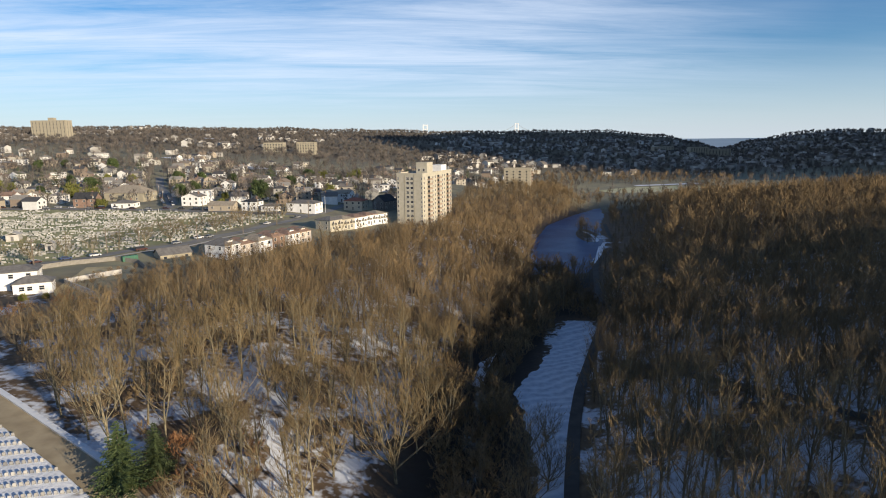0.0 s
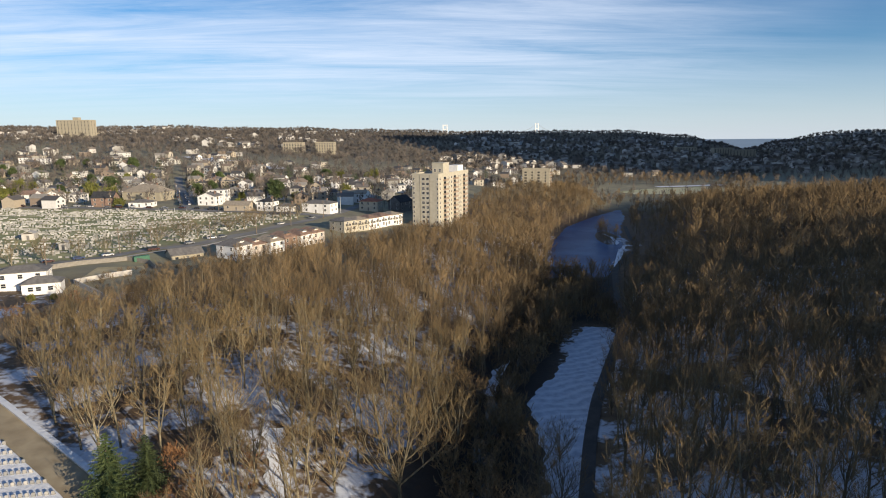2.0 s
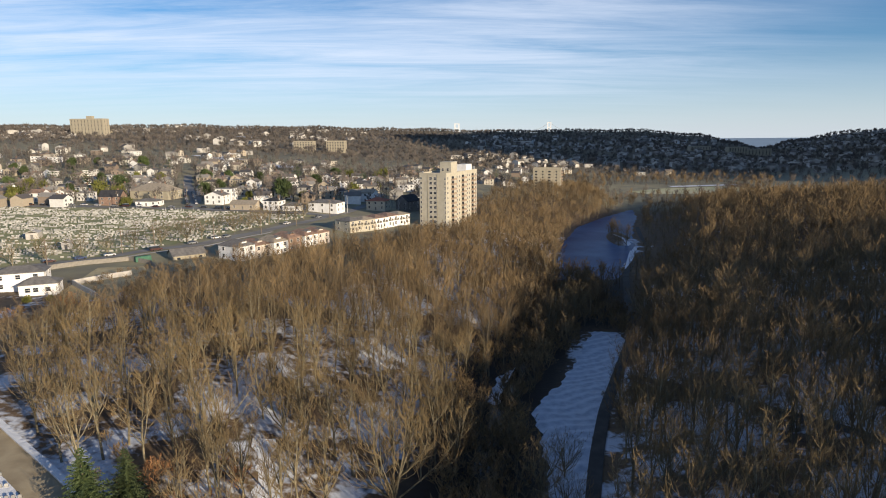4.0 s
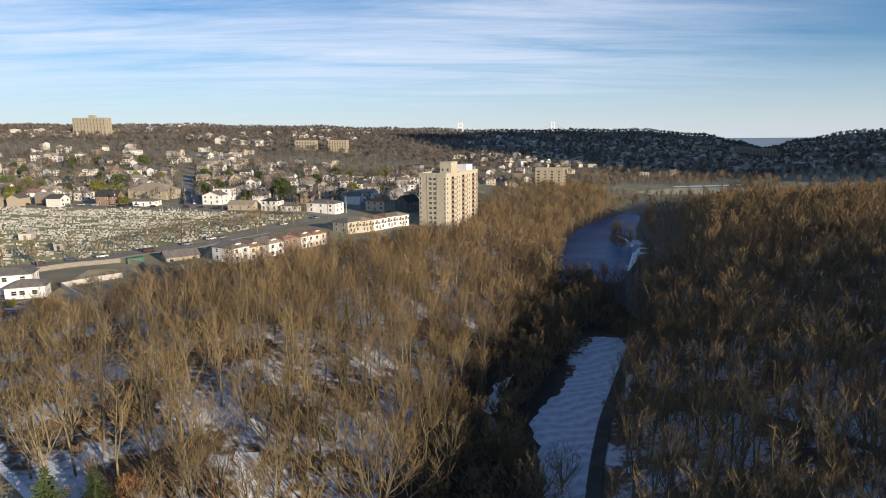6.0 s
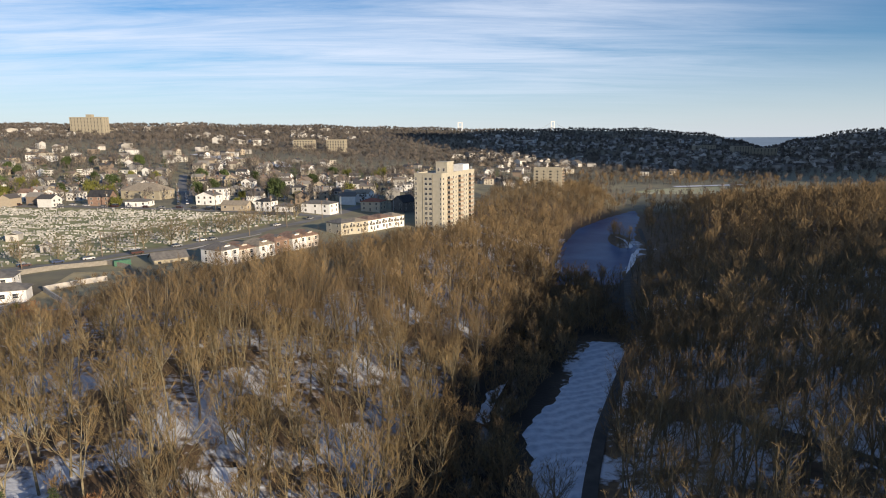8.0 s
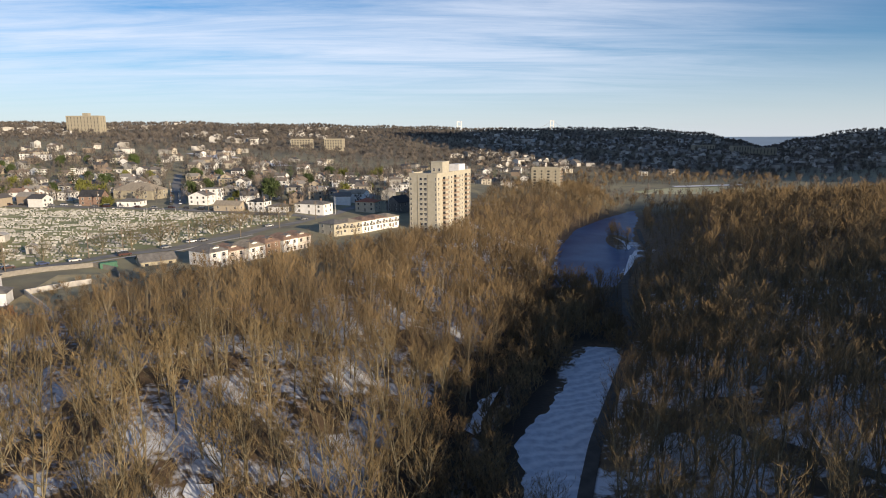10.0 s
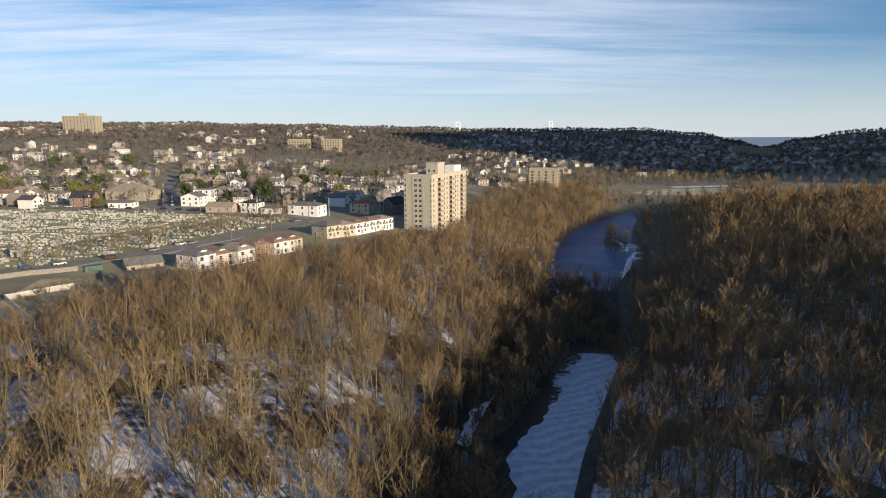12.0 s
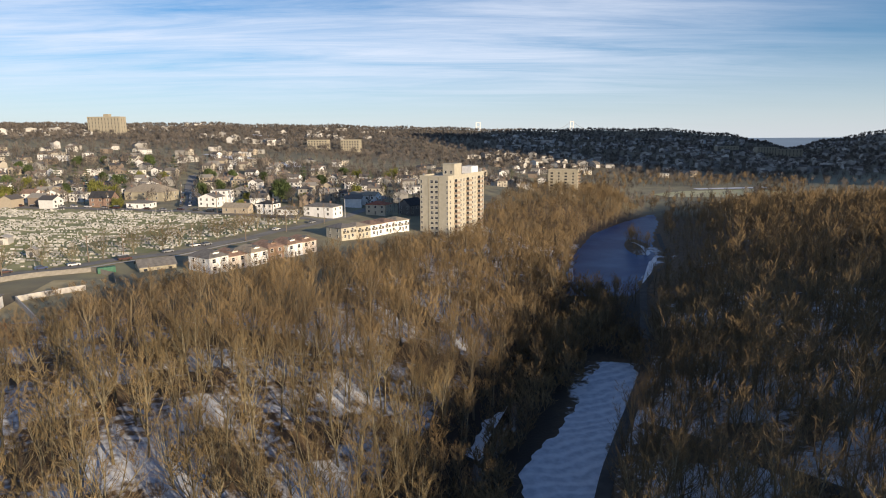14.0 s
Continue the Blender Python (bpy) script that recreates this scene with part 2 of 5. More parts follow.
def mesh_from(name, verts, faces, mats, face_mats=None, smooth_shade=False):
    me = bpy.data.meshes.new(name)
    verts, faces = np.asarray(verts, np.float32), np.asarray(faces, np.int32)
    n = faces.shape[1]
    me.vertices.add(len(verts))
    me.vertices.foreach_set("co", verts.ravel())
    me.loops.add(faces.size)
    me.loops.foreach_set("vertex_index", faces.ravel())
    me.polygons.add(len(faces))
    me.polygons.foreach_set("loop_start", np.arange(len(faces), dtype=np.int32) * n)
    me.polygons.foreach_set("loop_total", np.full(len(faces), n, np.int32))
    for mt in mats:
        me.materials.append(mt)
    if face_mats is not None:
        me.polygons.foreach_set("material_index", np.asarray(face_mats, np.int32))
    me.update(calc_edges=True)
    me.polygons.foreach_set("use_smooth", np.full(len(faces), smooth_shade, bool))
    return me


def part(name, bm, mat, parent=None, label=""):
    """Links a bmesh as one mesh object under a thing or a part."""
    me = bpy.data.meshes.new(name)
    bm.to_mesh(me)
    bm.free()
    me.materials.append(mat)
    ob = new(name, me)
    ob.parent = parent
    return tagged(ob, label) if label else ob


def box(bm, x0, x1, y0, y1, z0, z1, bevel=0.0):
    vs = [bm.verts.new((x, y, z)) for z in (z0, z1) for x, y in ((x0, y0), (x1, y0), (x1, y1), (x0, y1))]
    for f in ((3, 2, 1, 0), (4, 5, 6, 7), (0, 1, 5, 4), (1, 2, 6, 5), (2, 3, 7, 6), (3, 0, 4, 7)):
        bm.faces.new([vs[i] for i in f])
    if bevel:
        bmesh.ops.bevel(bm, geom=[e for e in bm.edges if vs[0] in e.verts or e.verts[0] in vs], offset=bevel, segments=1, affect="EDGES")
    return bm


# ---- ground ----
def build_ground():
    xs = np.unique(np.concatenate([np.arange(-320, 460, 5.0), np.arange(-1100, 1100, 25.0), np.linspace(-4800, 4800, 97)]))
    ys = np.unique(np.concatenate([np.arange(-40, 600, 5.0), np.arange(-300, 1400, 20.0), np.linspace(-1200, 4850, 61), np.arange(1400, 2600, 40.0)]))
    X, Y = np.meshgrid(xs, ys)
    Z = height(X, Y)
    nx, ny = len(xs), len(ys)
    idx = np.arange(nx * ny).reshape(ny, nx)
    f = np.stack([idx[:-1, :-1], idx[:-1, 1:], idx[1:, 1:], idx[1:, :-1]], -1).reshape(-1, 4)
    me = mesh_from("ground", np.stack([X, Y, Z], -1).reshape(-1, 3), f, [GROUND], smooth_shade=True)
    fx = np.interp(Y, VALLEY_Y, FOOT_X)
    town = np.maximum(smooth(60, 90, fx - X) * smooth(190, 240, Y), smooth(540, 640, Y))
    snow = 0.44 - 0.55 * town + 0.05 * smooth(30, 50, X - fx) * (1 - town)
    snow = snow - 0.22 * smooth(-14, -2, X - fx) * (1 - smooth(12, 20, X - fx)) * (Y < 320)
    snow = snow - 0.2 * smooth(222, 240, Y) * (1 - smooth(300, 320, Y)) * (np.abs(X - 45) < 30)
    snow = snow - 0.3 * smooth(400, 460, Y)
    vx_ = np.interp(Y, VALLEY_Y, VALLEY_X)
    snow = snow - 0.03 * (X > vx_) - 0.2 * smooth(270, 300, Y) * (X > vx_)
    # near-black floor tone along the creek and above the meadow
    blackish = smooth(-16, -4, X - fx) * (1 - smooth(14, 24, X - fx)) * (Y < 330) * (1 - town)
    blackish = np.maximum(blackish, smooth(224, 236, Y) * (1 - smooth(316, 330, Y)) * smooth(-12, -2, X - fx) * (1 - smooth(-2, 8, X - np.interp(Y, VALLEY_Y, VALLEY_X))))
    col = np.stack([snow - 0.15 * blackish, town * (1 - 0.6 * smooth(850, 1150, Y)), blackish, 0 * town + 1], -1).reshape(-1, 4).astype(np.float32)
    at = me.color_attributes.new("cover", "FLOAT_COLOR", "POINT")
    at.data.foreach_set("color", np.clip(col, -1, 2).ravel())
    tagged(new("ground", me), "wooded valley floor and slopes with leaf litter and patchy snow", "ground", kind="structure")


build_ground()


def strip(name, line, width, mat, lift, label, category, widths=None, kind="structure", flat=None, step=3.0, ragged=0.0):
    """A draped band along a line of places."""
    p = np.array(line, float)
    seg = np.hypot(*np.diff(p, axis=0).T)
    s = np.concatenate([[0], np.cumsum(seg)])
    n = max(2, int(s[-1] / step))
    t = np.linspace(0, s[-1], n)
    c = np.stack([np.interp(t, s, p[:, 0]), np.interp(t, s, p[:, 1])], -1)
    for _ in range(3):
        c[1:-1] = (c[:-2] + 2 * c[1:-1] + c[2:]) / 4
    g = np.gradient(c, axis=0)
    g /= np.linalg.norm(g, axis=1)[:, None]
    side = np.stack([g[:, 1], -g[:, 0]], -1)
    w = np.interp(t, s, widths) if widths is not None else np.full(n, width)
    m = 5
    rag = ragged * (np.sin(t * 0.9) + 0.9 * np.sin(t * 0.43 + 1) + 0.35 * np.sin(t * 2.1 + 2))
    rows = [c + side * ((w + rag) * (k / (m - 1) - 0.5))[:, None] for k in range(m)]
    P = np.stack(rows, 1)
    if flat is None:
        mid = height(P[:, m // 2, 0], P[:, m // 2, 1])
        Z = np.maximum(height(P[..., 0], P[..., 1]), mid[:, None] - 0.3) + lift
    else:
        Z = np.full(P.shape[:2], flat)
    V = np.concatenate([P, Z[..., None]], -1).reshape(-1, 3)
    idx = np.arange(n * m).reshape(n, m)
    f = np.stack([idx[:-1, :-1], idx[:-1, 1:], idx[1:, 1:], idx[1:, :-1]], -1).reshape(-1, 4)
    me = mesh_from(name, V, f, [mat], smooth_shade=True)
    return tagged(new(name, me), label, category, kind=kind)


# the reflected sky's blue and highlights are put into the base colour
SKY_BLUE_WATER = material("water", (0.010, 0.058, 0.17), (0.06, 0.16, 0.31), 0.03, 0.35, 0.2, 2.5, split=(0.42, 0.74), spec=0.03)
CREEK = material("creek_water", (0.012, 0.014, 0.014), None, 1, 0.15, 0.05, 1.2)
SEA = material("sea", (0.25, 0.33, 0.40), (0.3, 0.38, 0.45), 0.002, 0.5)


def build_pond():
    ys = np.linspace(306, 600, 40)
    a, b = np.interp(ys, VALLEY_Y, FOOT_X) - 4, np.interp(ys, VALLEY_Y, VALLEY_X) + 3
    V = np.concatenate([np.stack([a, ys, 0 * ys - 0.3], -1), np.stack([b, ys, 0 * ys - 0.3], -1)])
    i = np.arange(39)
    f = np.stack([i, i + 40, i + 41, i + 1], -1)
    tagged(new("pond_water", mesh_from("pond_water", V, f, [SKY_BLUE_WATER])), "still half-frozen pond, dark sky-reflection blue put into its colour, between wooded banks", "pond", kind="structure")


build_pond()
cy = np.arange(60, 310, 10.0)
strip("creek_water", [(float(np.interp(v, VALLEY_Y, FOOT_X)) + 5, v) for v in cy], 5, CREEK, 0, "narrow dark creek in a brushy channel", "creek", flat=-0.95)
V = [(0, 2500, 6), (2600, 2500, 6), (4400, 4860, 42), (0, 4860, 42)]
tagged(new("sea_water", mesh_from("sea_water", V, [(0, 1, 2, 3)], [SEA])), "pale distant sea beyond the hills", "sea", kind="structure")

MEADOW = [(49, 225, 7), (48, 215, 14.5), (40.5, 195, 12.5), (32.5, 176, 12), (25.5, 160, 16), (24, 145, 12), (21.5, 127, 7.5), (18.5, 105, 5), (14, 70, 4)]
strip("snow_meadow", [(x, y) for x, y, w in MEADOW], 10, SHADE_SNOW, 0.12, "open snow-covered meadow in the shaded valley", "snow", widths=[w for x, y, w in MEADOW], step=0.9, ragged=0.8)
strip("snow_ride", [(-38.5, 124), (-36, 117), (-33.5, 110), (-31, 103), (-29, 96)], 3.2, SNOW, 0.15, "narrow snowy clearing running through the wood", "snow", step=0.8, ragged=0.9)
strip("snow_glade", [(-20, 101), (-10, 104), (2, 103), (9, 101)], 6, SNOW, 0.15, "shaded patch of snow under the broad tree", "snow", widths=[2, 6, 6, 3], step=0.8, ragged=1.2)
strip("snow_bank", [(7, 166), (9.5, 174), (13, 183), (17, 193)], 4, SNOW, 0.12, "small strip of snow beside the creek", "snow", widths=[2.5, 4, 6, 3], step=0.8, ragged=0.7)
strip("path", [(12.5, 50), (18, 80), (22.5, 110), (29, 138), (35.5, 161), (45, 187), (57, 220), (68, 270), (79, 320), (92, 352), (104, 372), (112, 400), (116, 430), (126, 480)], 3.0, ASPHALT, 0.25, "dark wet asphalt park path beside the meadow", "path")
strip("snow_verge", [(82, 330), (93, 365), (101, 390), (103, 420), (100, 440)], 5, SNOW, 0.15, "snow-covered verge between pond and path", "snow", widths=[2, 3.4, 4, 3, 1.5])
strip("path", [(47, 183), (55, 173), (66, 157), (80, 136), (92, 112), (105, 85)], 3.0, ASPHALT, 0.2, "dark asphalt path climbing the wooded slope", "path")

# ---- trees ----
def ring(V, p, d, r, sides):
    d = d.normalized()
    u = d.orthogonal().normalized()
    w = d.cross(u)
    i0 = len(V)
    for k in range(sides):
        a = 2 * math.pi * k / sides
        V.append(p + (u * math.cos(a) + w * math.sin(a)) * r)
    return i0


def tube(V, F, pts, radii, sides):
    """A tapered limb through places; the last one is a tip."""
    prev = None
    for j, p in enumerate(pts):
        d = pts[min(j + 1, len(pts) - 1)] - pts[max(j - 1, 0)]
        if j == len(pts) - 1:
            V.append(p)
            for k in range(sides):
                F.append((prev + k, prev + (k + 1) % sides, len(V) - 1))
        else:
            i0 = ring(V, p, d, radii[j], sides)
            if prev is not None:
                for k in range(sides):
                    F.append((prev + k, prev + (k + 1) % sides, i0 + (k + 1) % sides))
                    F.append((prev + k, i0 + (k + 1) % sides, i0 + k))
            prev = i0


def spray(V, F, p, d, ln, r):
    """A twig too thin to show its roundness: a narrow tapering sliver."""
    u = d.orthogonal().normalized() * r
    i = len(V)
    V.extend((p - u, p + u, p + d * ln))
    F.append((i, i + 1, i + 2))


def along(pts, f):
    """The place at a share of the way along a line of places, and the way it runs there."""
    k = min(int(f * (len(pts) - 1)), len(pts) - 2)
    return pts[k].lerp(pts[k + 1], f * (len(pts) - 1) - k), (pts[k + 1] - pts[k]).normalized()


def bare_tree(rng, h, spread, limbs, branches, twigs, sides=4, thick=1.0, fork=0.3, twig_r=0.035, boughs=2, reach_k=1.0, round_twigs=False):
    """Wood and twigs of a leafless tree: the trunk forks into limbs that fan out and bend upwards, each with branches and rising twigs."""
    wood, twig = ([], []), ([], [])
    lean = Vector((rng.uniform(-.07, .07), rng.uniform(-.07, .07), 1))
    top = h * fork * rng.uniform(0.85, 1.15)
    r = 0.0125 * h * thick
    knee = lean * top
    tip = lean * (h * 0.97) + Vector((rng.uniform(-.06, .06) * h, rng.uniform(-.06, .06) * h, 0))
    wob = Vector((rng.uniform(-.03, .03) * h, rng.uniform(-.03, .03) * h, 0))
    lead = [Vector((0, 0, -0.6)), knee * 0.5 + wob * 0.4, knee, knee.lerp(tip, 0.5) + wob, tip]
    tube(*wood, lead, [r * 1.3, r, r * 0.9, r * 0.45, 0], sides)
    heads = [(lead[2:], r * 0.6)]
    a0 = rng.uniform(0, 6.28)
    for k in range(limbs):
        a = a0 + 2.4 * k + rng.uniform(-.4, .4)
        ring_k = (0.45, 1.0, 0.75)[k % 3] * rng.uniform(0.85, 1.1)
        d = Vector((math.cos(a), math.sin(a), 0))
        f = rng.uniform(0.6, 1.25)
        start = knee * f if f < 1 else knee.lerp(tip, (f - 1) * 0.9)
        reach = spread * ring_k
        end = start + d * reach
        end.z = h * (1.0 - 0.28 * ring_k * ring_k) * rng.uniform(0.92, 1.04)
        rise_ = end.z - start.z
        side = Vector((-d.y, d.x, 0)) * reach * rng.uniform(-.2, .2)
        pts = [start, start + d * reach * 0.42 + side + Vector((0, 0, rise_ * 0.28)), start + d * reach * 0.78 + side * 0.6 + Vector((0, 0, rise_ * 0.63)), end]
        tube(*wood, pts, [r * 0.6, r * 0.45, r * 0.28, 0], max(3, sides - 1))
        heads.append((pts, r * 0.5))
    up = Vector((0, 0, 1))
    for pts, rr in heads:
        rise_ = (pts[-1] - pts[0]).length
        for k in range(branches):
            f = 0.22 + 0.74 * (k + rng.random()) / branches
            p, ax = along(pts, f)
            out = Vector((rng.gauss(0, 1), rng.gauss(0, 1), rng.gauss(0, .3))).normalized()
            d = (ax * 0.8 + out * 0.75).normalized()
            ln = rise_ * (0.48 - 0.26 * f) * rng.uniform(0.75, 1.2)
            q = p + d * ln * 0.5
            d2 = (d * 0.6 + up * 0.55 + out * 0.1).normalized()
            t = q + d2 * ln * 0.55
            br = rr * (0.5 - 0.25 * f)
            if boughs == 2:
                tube(*wood, [p, q, t], [br, br * 0.65, 0], 3)
            elif boughs == 1:
                tube(*wood, [p, t], [br, 0], 3)
            for j in range(twigs):
                g = 0.15 + 0.85 * rng.random()
                b, bx = along([p, q, t], g)
                v = (bx * 0.65 + up * 0.35 + Vector((rng.gauss(0, .45), rng.gauss(0, .45), rng.gauss(0, .25)))).normalized()
                tl = (0.35 + 0.65 * ln) * rng.uniform(0.35, 0.7) * reach_k
                tr = twig_r * rng.uniform(0.7, 1.2)
                if round_twigs:
                    tube(*twig, [b, b + v * tl], [tr, 0], 3)
                else:
                    spray(*twig, b, v, tl, tr)
    return wood, twig


def to_arrays(vf):
    return np.array([tuple(v) for v in vf[0]], np.float32), np.array(vf[1], np.int32)


rng = random.Random(7)
# fine trees for the nearest, plainer ones for the woods behind them
FINE = [[to_arrays(x) for x in bare_tree(rng, h, sp, l, 7, 8, 5, th, fk, 0.034, 2, 1.0, True)] for h, sp, l, th, fk in (
    (18, 4.0, 6, 0.85, 0.34), (17, 4.8, 7, 0.9, 0.26), (19, 3.4, 5, 0.85, 0.42), (15, 5.6, 8, 1.1, 0.18), (17, 3.8, 6, 0.85, 0.3),
    (15, 6.0, 8, 1.2, 0.14), (19, 3.2, 5, 0.8, 0.45), (14, 4.0, 6, 0.85, 0.22))]
MID = [[to_arrays(x) for x in bare_tree(rng, h, sp, l, 6, 11, 4, th, fk, 0.05, 2, 1.1)] for h, sp, l, th, fk in (
    (18, 4.0, 5, 0.9, 0.36), (17, 4.6, 6, 0.9, 0.28), (19, 3.4, 5, 0.85, 0.42), (15, 5.0, 6, 1.05, 0.2), (17, 3.6, 5, 0.85, 0.3), (14, 4.0, 5, 0.9, 0.25))]
PLAIN = [[to_arrays(x) for x in bare_tree(rng, h, sp, l, 4, 11, 3, th, fk, 0.07, 1, 1.2)] for h, sp, l, th, fk in (
    (18, 4.2, 5, 1.0, 0.36), (16, 4.8, 5, 1.0, 0.28), (19, 3.8, 4, 1.0, 0.4), (15, 5.0, 5, 1.1, 0.22))]
FAR = [[to_arrays(x) for x in bare_tree(rng, h, sp, l, 4, 6, 3, 1.6, fk, 0.6, 0, 1.8)] for h, sp, l, fk in (
    (13, 5.0, 3, 0.25), (14, 5.6, 3, 0.22), (12, 4.6, 3, 0.3))]
STAND = [[to_arrays(x) for x in bare_tree(rng, h, sp, l, 4, 9, 3, 1.0, fk, 0.12, 0, 1.25)] for h, sp, l, fk in ((18, 4.6, 3, 0.3), (16, 5.0, 3, 0.25), (19, 4.0, 3, 0.35))]
GARDEN = [[to_arrays(x) for x in bare_tree(rng, h, sp, l, 4, 8, 3, 1.1, fk, 0.19, 0, 1.5)] for h, sp, l, fk in ((13, 4.6, 4, 0.25), (14, 5.2, 4, 0.2), (12, 4.2, 3, 0.3))]
BUSH = [[to_arrays(x) for x in bare_tree(rng, h, sp, l, 4, 9, 3, 0.8, 0.08, 0.05, 1, 1.2)] for h, sp, l in ((3.5, 2.0, 6), (4.5, 2.2, 7), (2.8, 1.8, 6))]


def scatter(n, x0, x1, y0, y1, gap, keep, seed):
    """Places in a rectangle, no two nearer than gap, where keep(x, y) holds."""
    r = np.random.default_rng(seed)
    cells, out = {}, []
    X, Y = r.uniform(x0, x1, n), r.uniform(y0, y1, n)
    ok = keep(X, Y)
    for x, y in zip(X[ok], Y[ok]):
        i, j = int(x // gap), int(y // gap)
        if any((x - a) ** 2 + (y - b) ** 2 < gap * gap for u in (-1, 0, 1) for v in (-1, 0, 1) for a, b in cells.get((i + u, j + v), ())):
            continue
        cells.setdefault((i, j), []).append((x, y))
        out.append((x, y))
    return np.array(out)


def woods(name, protos, places, seed, label, lo=0.8, hi=1.15, mats=None, size=None):
    """One joined mesh of many trees."""
    r = np.random.default_rng(seed)
    VV, FF, MM, base = [], [], [], 0
    Z = height(places[:, 0], places[:, 1])
    kind = r.integers(0, len(protos), len(places))
    ang, sc = r.uniform(0, 6.28, len(places)), r.uniform(lo, hi, len(places))
    if size is not None:
        sc = sc * size(places[:, 0], places[:, 1])
    wide = sc * r.uniform(0.85, 1.2, len(places))
    for k, proto in enumerate(protos):
        sel = np.where(kind == k)[0]
        for mi, (v, f) in enumerate(proto):
            c, s = np.cos(ang[sel]), np.sin(ang[sel])
            X = (v[None, :, 0] * c[:, None] - v[None, :, 1] * s[:, None]) * wide[sel][:, None] + places[sel, 0][:, None]
            Y = (v[None, :, 0] * s[:, None] + v[None, :, 1] * c[:, None]) * wide[sel][:, None] + places[sel, 1][:, None]
            ZZ = v[None, :, 2] * sc[sel][:, None] + Z[sel][:, None]
            VV.append(np.stack([X, Y, ZZ], -1).reshape(-1, 3))
            F = f[None] + (np.arange(len(sel)) * len(v))[:, None, None] + base
            FF.append(F.reshape(-1, 3))
            MM.append(np.full(len(sel) * len(f), mi))
            base += len(sel) * len(v)
    me = mesh_from(name, np.concatenate(VV), np.concatenate(FF), mats or [BARK_WOOD, TWIG_WOOD], np.concatenate(MM))
    return tagged(new(name, me), label, "trees", kind="stuff")


def near_path(x, y):
    m = np.full(np.shape(x), 1e9)
    for line in ([(12.5, 50), (18, 80), (22.5, 110), (29, 138), (35.5, 161), (45, 187), (57, 220)], [(47, 183), (66, 157), (80, 136), (92, 112), (105, 85)]):
        for (ax, ay), (bx, by) in zip(line, line[1:]):
            t = np.clip(((x - ax) * (bx - ax) + (y - ay) * (by - ay)) / ((bx - ax) ** 2 + (by - ay) ** 2), 0, 1)
            m = np.minimum(m, np.hypot(x - ax - t * (bx - ax), y - ay - t * (by - ay)))
    return m


def left_wood(x, y):
    fx = np.interp(y, VALLEY_Y, FOOT_X)
    edge = np.interp(y, (60, 118, 150, 165, 185, 205, 235, 275, 300, 345, 380, 440, 520, 600, 720), (-60, -80, -112, -103, -100, -106, -78, -55, -43, -20, 2, 6, 20, 50, 110))
    lot = (y < 129.5 - 0.667 * (np.maximum(x, -125) + 104)) & (x < -38)
    # clearings: the snowy ride, the broad tree's own room, the spruces
    ride = np.minimum(np.hypot(x + 38, y - 122), np.minimum(np.hypot(x + 35, y - 114), np.hypot(x + 32, y - 106))) < 4.5
    room = (np.hypot(x + 12.5, y - 113) < 10.5) | ((x > -25) & (y < 105)) | (np.hypot(x + 53, y - 93) < 9) | (np.hypot(x + 46, y - 99) < 7)
    return (x < fx - 1) & (x > edge) & (y < 720) & ~lot & ~ride & ~room


def right_wood(x, y):
    vx = np.interp(y, VALLEY_Y, VALLEY_X)
    return (x > vx + 3.5) & (x < y * 0.80 + 40) & (near_path(x, y) > 3.6) & ((y < 420) | (x > 0.285 * y)) & ~((x < 0.277 * y) & (y > 290))


FINE.append([to_arrays(x) for x in bare_tree(random.Random(23), 16, 8.0, 12, 9, 9, 5, 1.25, 0.14, 0.036, 2, 1.0, True)])
FINE_MESH = [(mesh_from("trunk", w[0], w[1], [BARK], smooth_shade=True), mesh_from("crown", t[0], t[1], [TWIG])) for w, t in FINE]


def bare_tree_thing(k, m, label, group):
    root = new("tree")
    root.empty_display_size = 0.5
    for nm, me in zip(("trunk", "crown"), FINE_MESH[k]):
        new(nm, me).parent = root
    root.matrix_world = m
    return tagged(root, label, "tree", group)


def rim(x, y):
    """Trees stand lower towards the rim of the plateau."""
    edge = np.interp(y, (60, 118, 150, 165, 205, 235, 275, 300, 345, 380, 440), (-130, -130, -128, -118, -110, -84, -60, -48, -25, -14, -60))
    return np.clip(0.22 + 0.019 * (x - edge), 0.3, 1.0)


def tuft_tree(rng, h, w, n):
    """A distant crown: a stem with coarse sprays fanning up and out."""
    wood, leaf = ([], []), ([], [])
    tube(*wood, [Vector((0, 0, -1)), Vector((0, 0, h * 0.8))], [0.3, 0], 3)
    for k in range(n):
        a, up = 2.4 * k + rng.uniform(-.4, .4), rng.uniform(0.05, 1.0)
        out = math.sqrt(1.05 - up * up * 0.9)
        b = Vector((math.cos(a) * out * w * 0.3, math.sin(a) * out * w * 0.3, h * (0.25 + 0.35 * up)))
        t = Vector((math.cos(a) * out * w, math.sin(a) * out * w, h * (0.42 + 0.58 * up) * rng.uniform(0.85, 1.05)))
        spray(*leaf, b, (t - b).normalized(), (t - b).length, rng.uniform(0.3, 0.55))
    return wood, leaf


TUFT = [[to_arrays(x) for x in tuft_tree(rng, h, w, n)] for h, w, n in ((13, 4.6, 30), (15, 5.2, 32), (11, 4.2, 28))]
FAR_BARK = material("distant_bark", (0.085, 0.075, 0.065), (0.14, 0.125, 0.105), 0.02, 0.95)
FAR_TWIG = material("distant_twig", (0.085, 0.074, 0.067), (0.15, 0.13, 0.115), 0.02, 0.95, spread=0.35, island=True)


